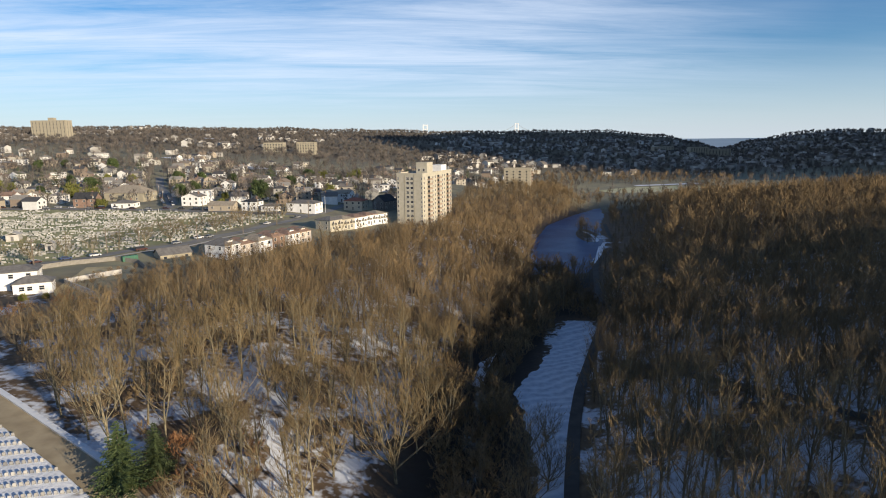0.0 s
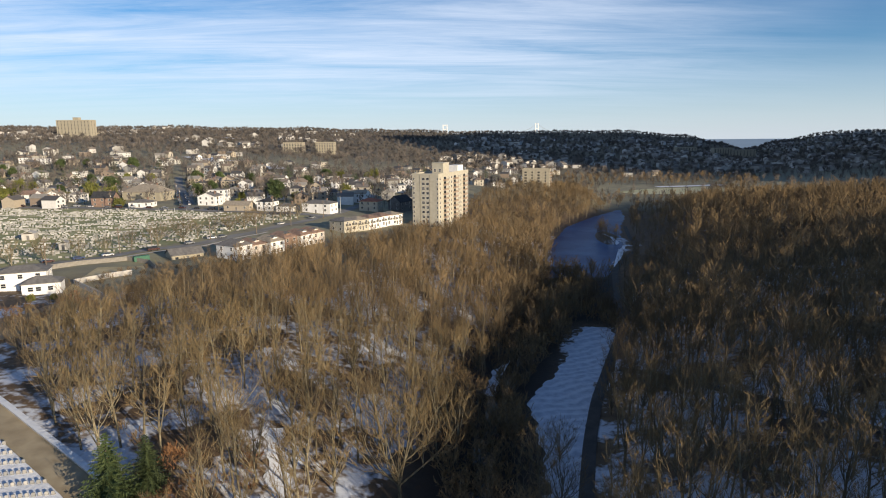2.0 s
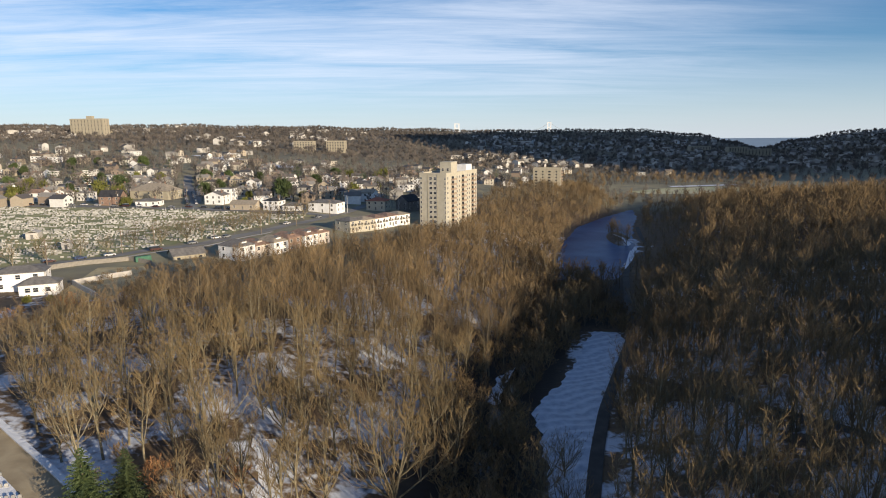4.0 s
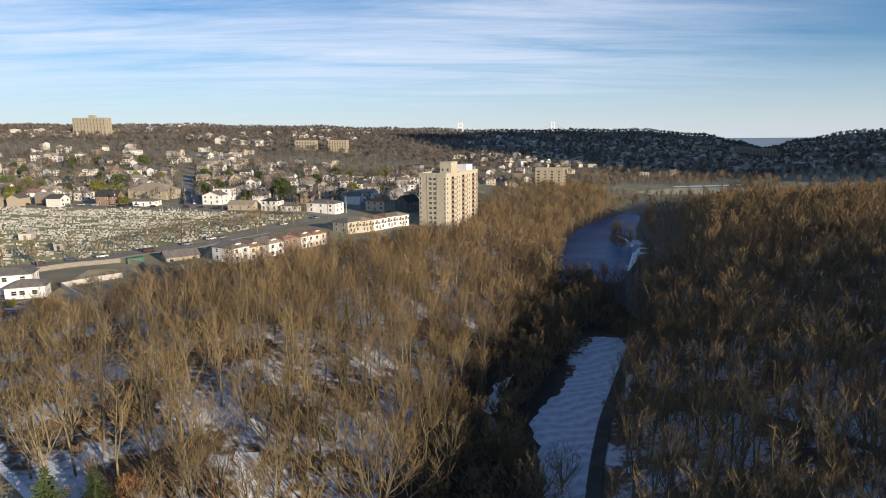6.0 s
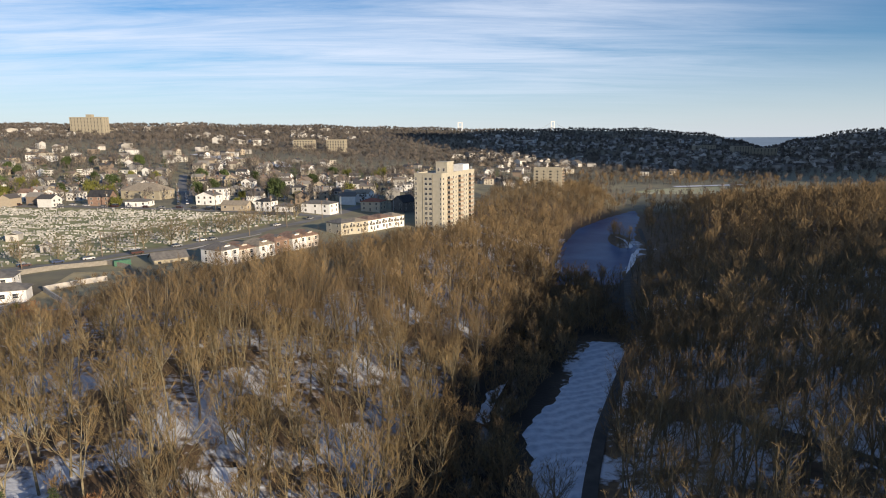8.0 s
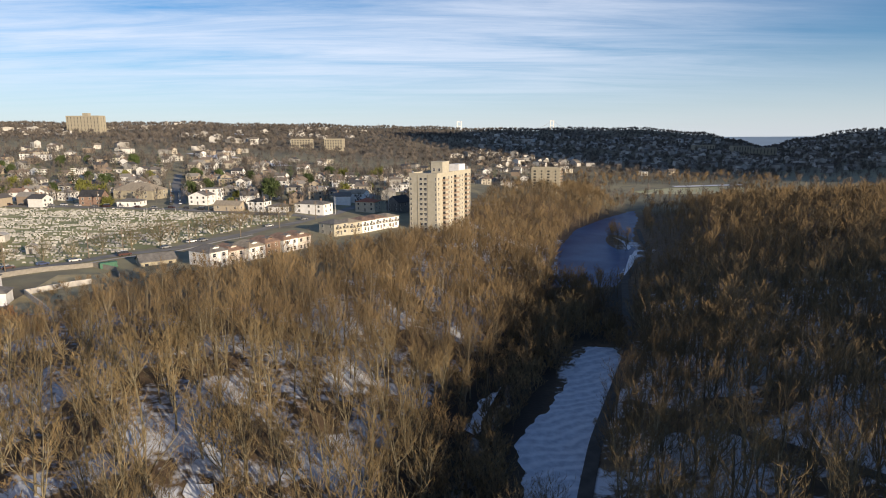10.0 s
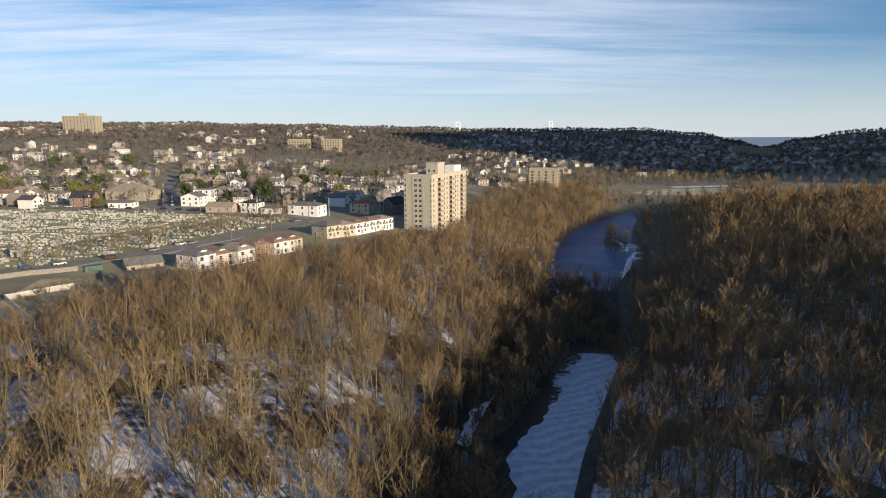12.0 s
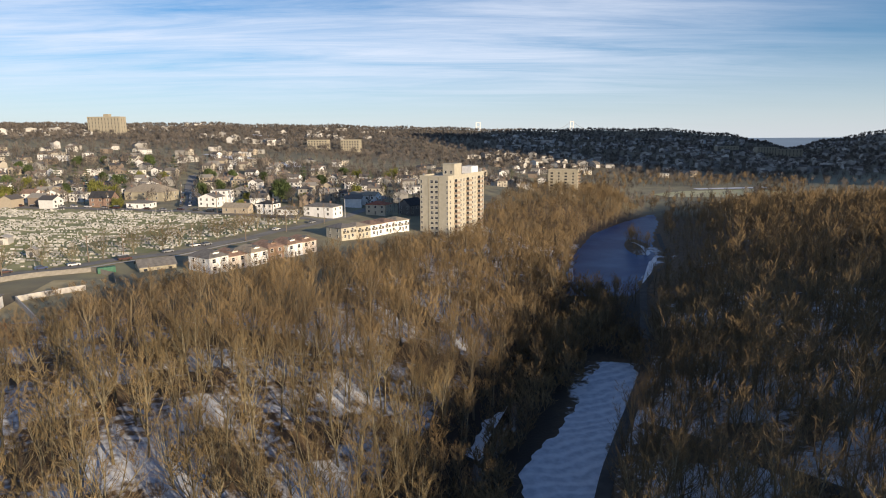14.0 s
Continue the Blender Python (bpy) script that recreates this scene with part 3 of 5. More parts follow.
def far_wood(x, y):
    wide = (x > -0.95 * y - 60) & (x < 0.85 * y + 50)
    town = (np.sin(x * 0.021 + 2) * np.sin(y * 0.023) > -0.1) & (y < 1000 + 500 * smooth(-0.1, 0.3, x / y)) 
    field = (x > 0.22 * y) & (x < 0.40 * y) & (y > 700) & (y < 815)
    thin = np.random.default_rng(77).random(len(x)) < np.where(town, 0.7, 1.0)
    return wide & thin & ~field & (y > 640 - 0.5 * np.maximum(x, 0))


def plant_woods():
    r = random.Random(3)
    left = scatter(16000, -130, 130, 70, 720, 3.8, left_wood, 1)
    left = left[(left[:, 1] > 165) | (np.random.default_rng(6).random(len(left)) < 0.84)]
    order = np.hypot(left[:, 0] + 10, left[:, 1] - 60).argsort()
    left = left[order]
    for x, y in left[:145]:
        k = r.randrange(len(FINE) - 1)
        m = Matrix.LocRotScale((x, y, z_at(x, y)), Euler((0, 0, r.uniform(0, 6.28))), Vector((1, 1, 1)) * r.uniform(0.8, 1.1) * float(rim(x, y)))
        bare_tree_thing(k, m, "tall leafless tree with tan bark standing in patchy snow", "trees of the sunlit wood")
    woods("inner_wood_trees", FINE[:8], left[145:265], 4, "leafless trees with tan bark and fine rising twigs", size=rim)
    rest = left[265:]
    woods("woodland_trees", MID, rest[rest[:, 1] < 270], 5, "dense leafless wood of tan-brown trees on the sunlit slope", size=rim)
    woods("bank_trees", PLAIN, rest[rest[:, 1] >= 270], 15, "dense leafless wood of tan-brown trees along the pond", size=lambda x, y: rim(x, y) * np.interp(y, (300, 430), (1.0, 0.74)))
    right = scatter(60000, 20, 520, 70, 620, 3.6, right_wood, 2)
    right = right[np.random.default_rng(5).random(len(right)) < np.interp(right[:, 1], (100, 204, 205, 320, 600), (0.88, 0.95, 0.9, 0.58, 0.42))]
    close = np.hypot(right[:, 0] - 25, right[:, 1] - 90).argsort()
    for x, y in right[close[:120]]:
        m = Matrix.LocRotScale((x, y, z_at(x, y)), Euler((0, 0, r.uniform(0, 6.28))), Vector((1, 1, 1)) * r.uniform(0.8, 1.12))
        bare_tree_thing(r.choice((0, 0, 2, 2, 4, 6, 6)), m, "tall leafless tree with dark trunk on the shaded snowy hillside", "trees of the shaded hillside")
    woods("lower_hillside_trees", FINE[:8], right[close[120:220]], 7, "tall leafless trees with dark trunks standing in shaded snow")
    right = right[close[220:]]
    d = right[:, 1]
    woods("hillside_trees", MID, right[d < 205], 6, "leafless wood of dark trunks on the shaded hillside")
    woods("upper_hillside_trees", PLAIN, right[(d >= 205) & (d < 320)], 16, "leafless brown wood on the upper hillside", size=lambda x, y: np.clip(np.maximum(0.35 + (x / y - 0.27) / 0.13, (275 - y) / 25), 0.35, 1.0))
    woods("hilltop_trees", STAND, right[d >= 320], 8, "leafless brown wood covering the hill top", size=lambda x, y: np.clip(0.3 + (x / y - 0.285) / 0.13, 0.3, 1.0))
    # unseen trees added on that ridge to filter the low sun
    ridge = scatter(2000, 330, 560, -360, 420, 15, lambda x, y: x > y * 0.80 + 40, 4)
    woods("ridge_trees", FAR, ridge, 9, "leafless trees on an unseen added ridge, screening the low sun")
    far = scatter(70000, -2300, 1900, 600, 2450, 12.6, far_wood, 12)
    far = far[town_free(far[:, 0], far[:, 1], 1.0)]
    woods("suburban_trees", GARDEN, far[far[:, 1] < 930], 14, "grey-brown leafless trees between houses beyond the pond", 0.5, 0.95, [FAR_BARK, FAR_TWIG])
    far = far[far[:, 1] >= 930]
    woods("distant_trees", TUFT, far, 13, "grey-brown leafless trees among distant houses and hills", 0.7, 1.2, [FAR_BARK, FAR_TWIG])




# ---- town: materials ----
def picked(name, tones, rough=0.85, spec=0.3, bump_scale=3.0):
    """A paint that takes one of several tones by the object's own random number, with faint weathering."""
    mat = bpy.data.materials.new(name)
    mat.use_nodes = True
    nt = mat.node_tree
    N, L = nt.nodes.new, nt.links.new
    b = nt.nodes["Principled BSDF"]
    b.inputs["Roughness"].default_value, b.inputs["Specular IOR Level"].default_value = rough, spec
    r = N("ShaderNodeValToRGB")
    r.color_ramp.interpolation = "CONSTANT"
    for i, c in enumerate(tones):
        e = r.color_ramp.elements[i] if i < 2 else r.color_ramp.elements.new(i / len(tones))
        e.position, e.color = i / len(tones), (*c, 1)
    L(N("ShaderNodeObjectInfo").outputs["Random"], r.inputs[0])
    n = N("ShaderNodeTexNoise")
    n.inputs["Scale"].default_value, n.inputs["Detail"].default_value = 0.7, 5
    L(N("ShaderNodeTexCoord").outputs["Object"], n.inputs["Vector"])
    mr = N("ShaderNodeMapRange")
    mr.inputs[3].default_value, mr.inputs[4].default_value = 0.78, 1.15
    L(n.outputs[0], mr.inputs[0])
    hsv = N("ShaderNodeHueSaturation")
    L(mr.outputs[0], hsv.inputs["Value"])
    L(r.outputs[0], hsv.inputs["Color"])
    L(hsv.outputs[0], b.inputs["Base Color"])
    return mat


SIDING = picked("siding", [(0.72, 0.71, 0.68), (0.48, 0.44, 0.37), (0.78, 0.77, 0.75), (0.33, 0.32, 0.30), (0.66, 0.64, 0.58), (0.42, 0.36, 0.28), (0.74, 0.73, 0.71), (0.25, 0.20, 0.16)])
SHINGLE = picked("shingle", [(0.13, 0.12, 0.115), (0.22, 0.19, 0.16), (0.085, 0.085, 0.09), (0.25, 0.20, 0.16), (0.19, 0.175, 0.16), (0.30, 0.28, 0.25)], 0.9)
CARPAINT = picked("car_paint", [(0.6, 0.6, 0.6), (0.03, 0.03, 0.035), (0.25, 0.26, 0.27), (0.75, 0.75, 0.74), (0.03, 0.05, 0.13), (0.07, 0.025, 0.02), (0.05, 0.05, 0.05)], 0.3, 0.5)
WHITE = material("white_siding", (0.72, 0.71, 0.69), (0.82, 0.81, 0.79), 0.6, 0.8, 0.1, 6)
CREAM = material("cream_brick", (0.43, 0.395, 0.31), (0.50, 0.46, 0.37), 0.5, 0.9, 0.15, 8)
TAN = material("tan_stucco", (0.32, 0.285, 0.215), (0.39, 0.35, 0.265), 0.5, 0.9, 0.1, 6)
BRICK = material("red_brick", (0.20, 0.13, 0.10), (0.28, 0.185, 0.14), 0.8, 0.9, 0.15, 8)
PINK = material("pink_siding", (0.55, 0.48, 0.42), (0.64, 0.57, 0.50), 0.6, 0.85)
GREYROOF = material("grey_shingle", (0.13, 0.125, 0.12), (0.2, 0.19, 0.18), 0.8, 0.95, 0.2, 5)
BLACKROOF = material("black_shingle", (0.028, 0.03, 0.034), (0.05, 0.05, 0.055), 0.8, 0.9, 0.2, 5)
BROWNROOF = material("brown_shingle", (0.20, 0.13, 0.10), (0.30, 0.20, 0.15), 0.7, 0.95, 0.2, 5)
TANROOF = material("tan_shingle", (0.27, 0.23, 0.18), (0.36, 0.31, 0.24), 0.7, 0.95, 0.2, 5)
REDROOF = material("red_tile", (0.32, 0.10, 0.06), (0.42, 0.16, 0.10), 0.7, 0.9, 0.2, 5)
FLATROOF = material("roof_felt", (0.30, 0.28, 0.25), (0.42, 0.39, 0.35), 0.3, 0.9, 0.1, 3)
GLASS = material("window_glass", (0.03, 0.035, 0.045), None, 1, 0.12, spec=0.6)
TRIM = material("trim_paint", (0.66, 0.64, 0.6), None, 1, 0.7)
RAIL = material("balcony_panel", (0.30, 0.225, 0.165), (0.38, 0.29, 0.22), 1.0, 0.8)
CONCRETE = material("concrete", (0.42, 0.40, 0.37), (0.55, 0.52, 0.48), 0.4, 0.9, 0.2, 4)
STONE = picked("headstone", [(0.26, 0.26, 0.25), (0.36, 0.355, 0.335), (0.2, 0.2, 0.2), (0.42, 0.41, 0.38), (0.3, 0.29, 0.27)], 0.7)
STONES = material("headstones", (0.25, 0.25, 0.24), (0.40, 0.39, 0.365), 0.4, 0.75, spread=0.35, island=True)
FENCE = material("fence_sheet", (0.20, 0.185, 0.16), (0.27, 0.25, 0.22), 1.0, 0.8)
POLEWOOD = material("pole_wood", (0.13, 0.10, 0.075), (0.2, 0.16, 0.12), 2, 0.95)
STEEL = material("grey_steel", (0.35, 0.36, 0.37), None, 1, 0.5, metal=0.4)
TYRE = material("tyre", (0.02, 0.02, 0.02), None, 1, 0.9)
GREEN = material("green_paint", (0.02, 0.10, 0.06), (0.03, 0.14, 0.08), 1, 0.6)
SHRUB = material("shrub_leaf", (0.10, 0.11, 0.02), (0.17, 0.17, 0.04), 1.5, 0.8, spread=0.2)
RUSSET = material("russet_twig", (0.24, 0.11, 0.045), (0.32, 0.17, 0.08), 0.5, 0.95, spread=0.25, island=True)
SAND = material("dirt_road", (0.27, 0.22, 0.145), (0.37, 0.31, 0.21), 0.3, 0.95, 0.2, 5)

taken = []  # footprints: x, y, radius


def at_ground(x, y, rz=0, sink=0.0):
    return pose(x, y, z_at(x, y) - sink, 0, 0, rz)


def gable(bm, w, d, z, rise, over=0.4, axis="x"):
    """A pitched roof as a thick shell; the ridge runs along the axis."""
    a, b = w / 2 + over, d / 2 + over
    if axis == "y":
        pts = [(-a, -b, z), (0, -b, z + rise), (a, -b, z), (-a, b, z), (0, b, z + rise), (a, b, z)]
    else:
        pts = [(-a, -b, z), (-a, 0, z + rise), (-a, b, z), (a, -b, z), (a, 0, z + rise), (a, b, z)]
    lo = [bm.verts.new(p) for p in pts]
    hi = [bm.verts.new((p[0], p[1], p[2] + 0.22)) for p in pts]
    for q in ((0, 1, 4, 3), (1, 2, 5, 4)):
        bm.faces.new([hi[i] for i in q])
        bm.faces.new([lo[i] for i in reversed(q)])
    for i, j in ((0, 1), (1, 2), (2, 5), (5, 4), (4, 3), (3, 0)):
        bm.faces.new((lo[i], lo[j], hi[j], hi[i]))
    bmesh.ops.recalc_face_normals(bm, faces=bm.faces[:])
    return bm


def hip(bm, w, d, z, rise, over=0.4):
    a, b = w / 2 + over, d / 2 + over
    k = max(a, b) - min(a, b)
    top = [(-k, 0), (k, 0)] if a >= b else [(0, -k), (0, k)]
    base = [(-a, -b), (a, -b), (a, b), (-a, b)]
    v0 = [bm.verts.new((*p, z)) for p in base]
    v1 = [bm.verts.new((*p, z + 0.2)) for p in base]
    t = [bm.verts.new((*p, z + rise)) for p in (top if k > 0.05 else [(0, 0)])]
    bm.faces.new(v0[::-1])
    for i in range(4):
        bm.faces.new((v0[i], v0[(i + 1) % 4], v1[(i + 1) % 4], v1[i]))
    if len(t) == 1:
        for i in range(4):
            bm.faces.new((v1[i], v1[(i + 1) % 4], t[0]))
    elif a >= b:
        for q in ((v1[0], v1[1], t[1], t[0]), (v1[1], v1[2], t[1]), (v1[2], v1[3], t[0], t[1]), (v1[3], v1[0], t[0])):
            bm.faces.new(q)
    else:
        for q in ((v1[0], v1[1], t[0]), (v1[1], v1[2], t[1], t[0]), (v1[2], v1[3], t[1]), (v1[3], v1[0], t[0], t[1])):
            bm.faces.new(q)
    return bm


WINDOW_MESHES = {}


def window(parent, x, y, z, w, h, face, framed=True):
    """A window on a wall: face is the wall's outward side (degrees round z, 0 for -y). The pane is its own part."""
    key = (round(w, 2), round(h, 2), framed)
    if key not in WINDOW_MESHES:
        bm = bmesh.new()
        t = 0.1
        for x0, x1, z0, z1 in ((-w / 2 - t, w / 2 + t, -t, 0), (-w / 2 - t, w / 2 + t, h, h + t), (-w / 2 - t, -w / 2, 0, h), (w / 2, w / 2 + t, 0, h), (-w / 2, w / 2, h / 2 - 0.04, h / 2 + 0.04)):
            box(bm, x0, x1, -0.09, 0.0, z0, z1)
        fr = bpy.data.meshes.new("window")
        bm.to_mesh(fr)
        bm.free()
        fr.materials.append(TRIM)
        bm = box(bmesh.new(), -w / 2, w / 2, -0.04, 0.0, 0, h)
        pn = bpy.data.meshes.new("pane")
        bm.to_mesh(pn)
        bm.free()
        pn.materials.append(GLASS)
        WINDOW_MESHES[key] = fr, pn
    fr, pn = WINDOW_MESHES[key]
    ob = new("window", fr if framed else pn)
    ob.parent = parent
    ob.matrix_local = pose(x, y, z, 0, 0, face)
    if framed:
        p = new("pane", pn)
        p.parent = ob
    return ob


def house(w, d, storeys, roof, wall_mat, roof_mat, label, group="", rise=2.2, axis="x", detail=2, chimney=True, base=0.0, porch=False, category="house", name="house"):
    """A house at the origin, its front towards -y."""
    root = new(name)
    h = 2.8 * storeys + base
    bm = box(bmesh.new(), -w / 2, w / 2, -d / 2, d / 2, -1.5, h)
    if roof == "gable":
        for s in (-1, 1):
            if axis == "y":
                vs = [bm.verts.new(p) for p in ((-w / 2, s * d / 2, h), (w / 2, s * d / 2, h), (0, s * d / 2, h + rise * 0.97))]
            else:
                vs = [bm.verts.new(p) for p in ((s * w / 2, -d / 2, h), (s * w / 2, d / 2, h), (s * w / 2, 0, h + rise * 0.97))]
            bm.faces.new(vs)
    wall = part("wall", bm, wall_mat, root)
    if roof == "gable":
        part("roof", gable(bmesh.new(), w, d, h - 0.05, rise, 0.4, axis), roof_mat, root)
    elif roof == "hip":
        part("roof", hip(bmesh.new(), w, d, h, rise), roof_mat, root)
    else:
        bm = box(bmesh.new(), -w / 2 - 0.15, w / 2 + 0.15, -d / 2 - 0.15, d / 2 + 0.15, h, h + 0.25)
        box(bm, -w / 2 + 0.3, w / 2 - 0.3, -d / 2 + 0.3, d / 2 - 0.3, h + 0.25, h + 0.3)
        part("roof", bm, roof_mat, root)
    if chimney:
        bm = box(bmesh.new(), w * 0.22, w * 0.22 + 0.8, 0.3, 1.1, h, h + rise + 0.9)
        box(bm, w * 0.22 - 0.1, w * 0.22 + 0.9, 0.2, 1.2, h + rise + 0.9, h + rise + 1.1)
        part("chimney", bm, BRICK, root)
    part("door", box(bmesh.new(), -0.5, 0.5, -d / 2 - 0.06, -d / 2, 0.2, 2.25), GREYROOF, root, "dark front door")
    n = 2 if w < 11 else 3
    m = 2 if detail > 0 else 1
    for s in range(storeys):
        z = base + 0.9 + 2.8 * s
        for k in range(n):
            x = (k + 0.5) / n * w - w / 2
            if s == 0 and abs(x) < 1.3:
                continue
            window(root, x, -d / 2, z, 1.3, 1.35, 0, detail > 1)
        for k in range(m):
            y = (k + 0.5) / m * d - d / 2
            window(root, w / 2, y, z, 1.1, 1.35, 90, detail > 1)
            if detail > 1:
                window(root, -w / 2, y, z, 1.1, 1.35, -90, True)
    if porch:
        bm = box(bmesh.new(), -w * 0.4, w * 0.4, -d / 2 - 2.2, -d / 2, 2.5, 2.7)
        for x in (-w * 0.38, w * 0.38):
            box(bm, x - 0.1, x + 0.1, -d / 2 - 2.1, -d / 2 - 1.9, -1, 2.5)
        part("porch", bm, TRIM, root, "white-painted porch")
    return tagged(root, label, category, group)


def put(ob, x, y, rz=0.0, r=9.0, sink=0.0):
    ob.matrix_world = at_ground(x, y, rz, sink)
    taken.append((x, y, r))
    return ob


# ---- apartment tower ----
def balcony_meshes():
    bm = box(bmesh.new(), 0, 1.7, -2.4, 2.4, -0.2, 0)
    slab = bpy.data.meshes.new("balcony")
    bm.to_mesh(slab)
    bm.free()
    slab.materials.append(CONCRETE)
    bm = box(bmesh.new(), 1.62, 1.7, -2.4, 2.4, 0.0, 1.05)
    box(bm, 0, 1.62, -2.4, -2.32, 0.0, 1.05)
    box(bm, 0, 1.62, 2.32, 2.4, 0.0, 1.05)
    rail = bpy.data.meshes.new("railing")
    bm.to_mesh(rail)
    bm.free()
    rail.materials.append(RAIL)
    return slab, rail


def apartment_tower(name, W, D, floors, wall_mat, label, step=2.75, balconies=(0.2, 0.52, 0.85), side=(0.05, 0.33, 0.41, 0.66, 0.73, 0.96), front=((0.06, 0.9), (0.43, 1.7), (0.59, 1.7), (0.965, 0.7)), detail=True, below=4.0):
    """A slab block: the front (-y) is W wide, the long side (+x) is D deep; the origin is the corner between them."""
    root = new(name)
    h = floors * step + 1.0
    bm = box(bmesh.new(), -W, 0, 0, D, -below, h)
    part("wall", bm, wall_mat, root)
    bm = bmesh.new()
    for a in ((-W - .1, 0.1, -0.1, 0.25), (-W - .1, 0.1, D - 0.25, D + 0.1), (-W - .1, -W + 0.25, 0.25, D - 0.25), (-0.25, 0.1, 0.25, D - 0.25)):
        box(bm, *a, h, h + 0.9)
    part("parapet", bm, wall_mat, root)
    part("roof", box(bmesh.new(), -W + 0.25, -0.25, 0.25, D - 0.25, h, h + 0.12), FLATROOF, root, "pale felt roof")
    for f in (0.31, 0.67):
        if detail:
            part("pilaster", box(bmesh.new(), -W + W * f - 0.12, -W + W * f + 0.12, -0.15, 0, -below, h), TAN, root)
    slab, rail = balcony_meshes()
    for s in range(floors):
        z = s * step + 0.8
        for f, ww in front:
            window(root, -W + W * f, 0, z, ww, 1.35, 0, detail)
        for f in side:
            window(root, 0, D * f, z, 1.3, 1.35, 90, detail)
        for f in balconies:
            b = new("balcony", slab)
            b.parent = root
            b.matrix_local = pose(0, D * f, z - 0.75)
            r_ = new("railing", rail)
            r_.parent = b
            window(root, 0, D * f, z - 0.6, 3.4, 2.1, 90, False)
    if detail:
        bm = box(bmesh.new(), -10, -3, 14.5, 24, h, h + 6.2)
        box(bm, -10.15, -2.85, 14.35, 24.15, h + 6.2, h + 6.6)
        b = part("bulkhead", bm, wall_mat, root)
        for x in (-8.2, -5.0):
            window(b, x, 14.5, h + 1.2, 1.1, 1.6, 0, True)
        part("machine_room", box(bmesh.new(), -8, -2, 36, 46, h, h + 4.2), WHITE, root, "white-painted roof house")
        part("vent", box(bmesh.new(), -15.5, -14.8, 1.2, 1.9, h, h + 1.8), STEEL, root)
        part("vent", box(bmesh.new(), -2.0, -1.0, 47.5, 48.9, h, h + 2.6), STEEL, root)
    return tagged(root, label, "apartment building")


tower = apartment_tower("apartment_tower", 16.6, 50, 11, CREAM, "eleven-storey cream brick apartment tower with stacked balconies")
tower.matrix_world = pose(-13.3, 361, 16.3, 0, 0, -20.6)
taken.extend([(-14, 370, 14), (-10, 385, 14), (-2, 400, 14)])
tower2 = apartment_tower("apartment_block", 26, 18, 9, TAN, "tan brick apartment block with pale window columns", front=((0.12, 2.2), (0.36, 1.4), (0.6, 2.2), (0.85, 1.4)), side=(0.2, 0.75), balconies=(0.5,), detail=False, below=8)
tower2.matrix_world = pose(84, 598, 12, 0, 0, -12)
taken.append((76, 604, 18))
tower3 = apartment_tower("apartment_block", 74, 20, 13, TAN, "large tan brick apartment block on the ridge", front=tuple((0.05 + 0.1 * k, 1.6) for k in range(10)), side=(0.3, 0.7), balconies=(), detail=False, below=20)
tower3.matrix_world = pose(-762, 1262, 74, 0, 0, -4)
part("bulkhead", box(bmesh.new(), -40, -28, 5, 14, 36.5, 43), TAN, tower3)
taken.append((-800, 1270, 45))
for x, y, z, w, fl in ((-832, 1400, 76, 90, 5), (-285, 1108, 45, 36, 6), (-233, 1130, 45, 34, 6)):
    b = apartment_tower("apartment_block", w, 16, fl, TAN, "tan apartment block among leafless trees", front=tuple((0.08 + 0.14 * k, 2.4) for k in range(7)), side=(0.3, 0.7), balconies=(), detail=False, below=14)
    b.matrix_world = pose(x, y, z, 0, 0, -3)
    taken.append((x - w / 2, y + 8, w * 0.6))
for x, y, z, w, fl in ((560, 1500, 20, 50, 6), (640, 1490, 18, 46, 6), (700, 1500, 16, 60, 5)):
    b = apartment_tower("apartment_block", w, 16, fl, TAN, "tan brick apartment block below the wooded ridge", front=tuple((0.08 + 0.14 * k, 2.4) for k in range(7)), side=(0.3, 0.7), balconies=(), detail=False, below=14)
    b.matrix_world = pose(x, y, z + 4, 0, 0, 8)
    taken.append((x - w / 2, y + 8, w * 0.6))

# ---- terraces above the wood ----
ROW_DIR = math.degrees(math.atan2(0.887, 0.463))
for k in range(6):
    s = k * 9.5 + 4.3
    x, y = -91.8 + 0.463 * s - 6.0 * 0.887 - 0.9 * (k % 2), 251.2 + 0.887 * s + 6.0 * 0.463
    wm = (WHITE, PINK, WHITE, BRICK, WHITE, PINK)[k]
    h_ = house(8.5, 12, 2, "hip", wm, (GREYROOF, BROWNROOF, TANROOF, BROWNROOF, BROWNROOF, BROWNROOF)[k], ("white-sided", "pink-sided", "white-sided", "brick-sided", "white-sided", "pink-sided")[k] + " terraced house with brown hipped roof and dormer", "terraced houses above the wood", 2.5, base=0.0 if k else 0.8, chimney=False, name="terraced_house")
    z_ = 2.8 * 2 + (0.0 if k else 0.8)
    bm = box(bmesh.new(), -1.3, 1.3, -4.6, -1.5, z_ + 0.2, z_ + 1.6)
    dm = part("dormer", bm, wm, h_)
    part("dormer_roof", gable(bmesh.new(), 2.6, 3.4, z_ + 1.55, 0.7, 0.2, "y"), GREYROOF, dm).location = (0, -3.0, 0)
    put(h_, x, y, ROW_DIR, 8, 0.7)
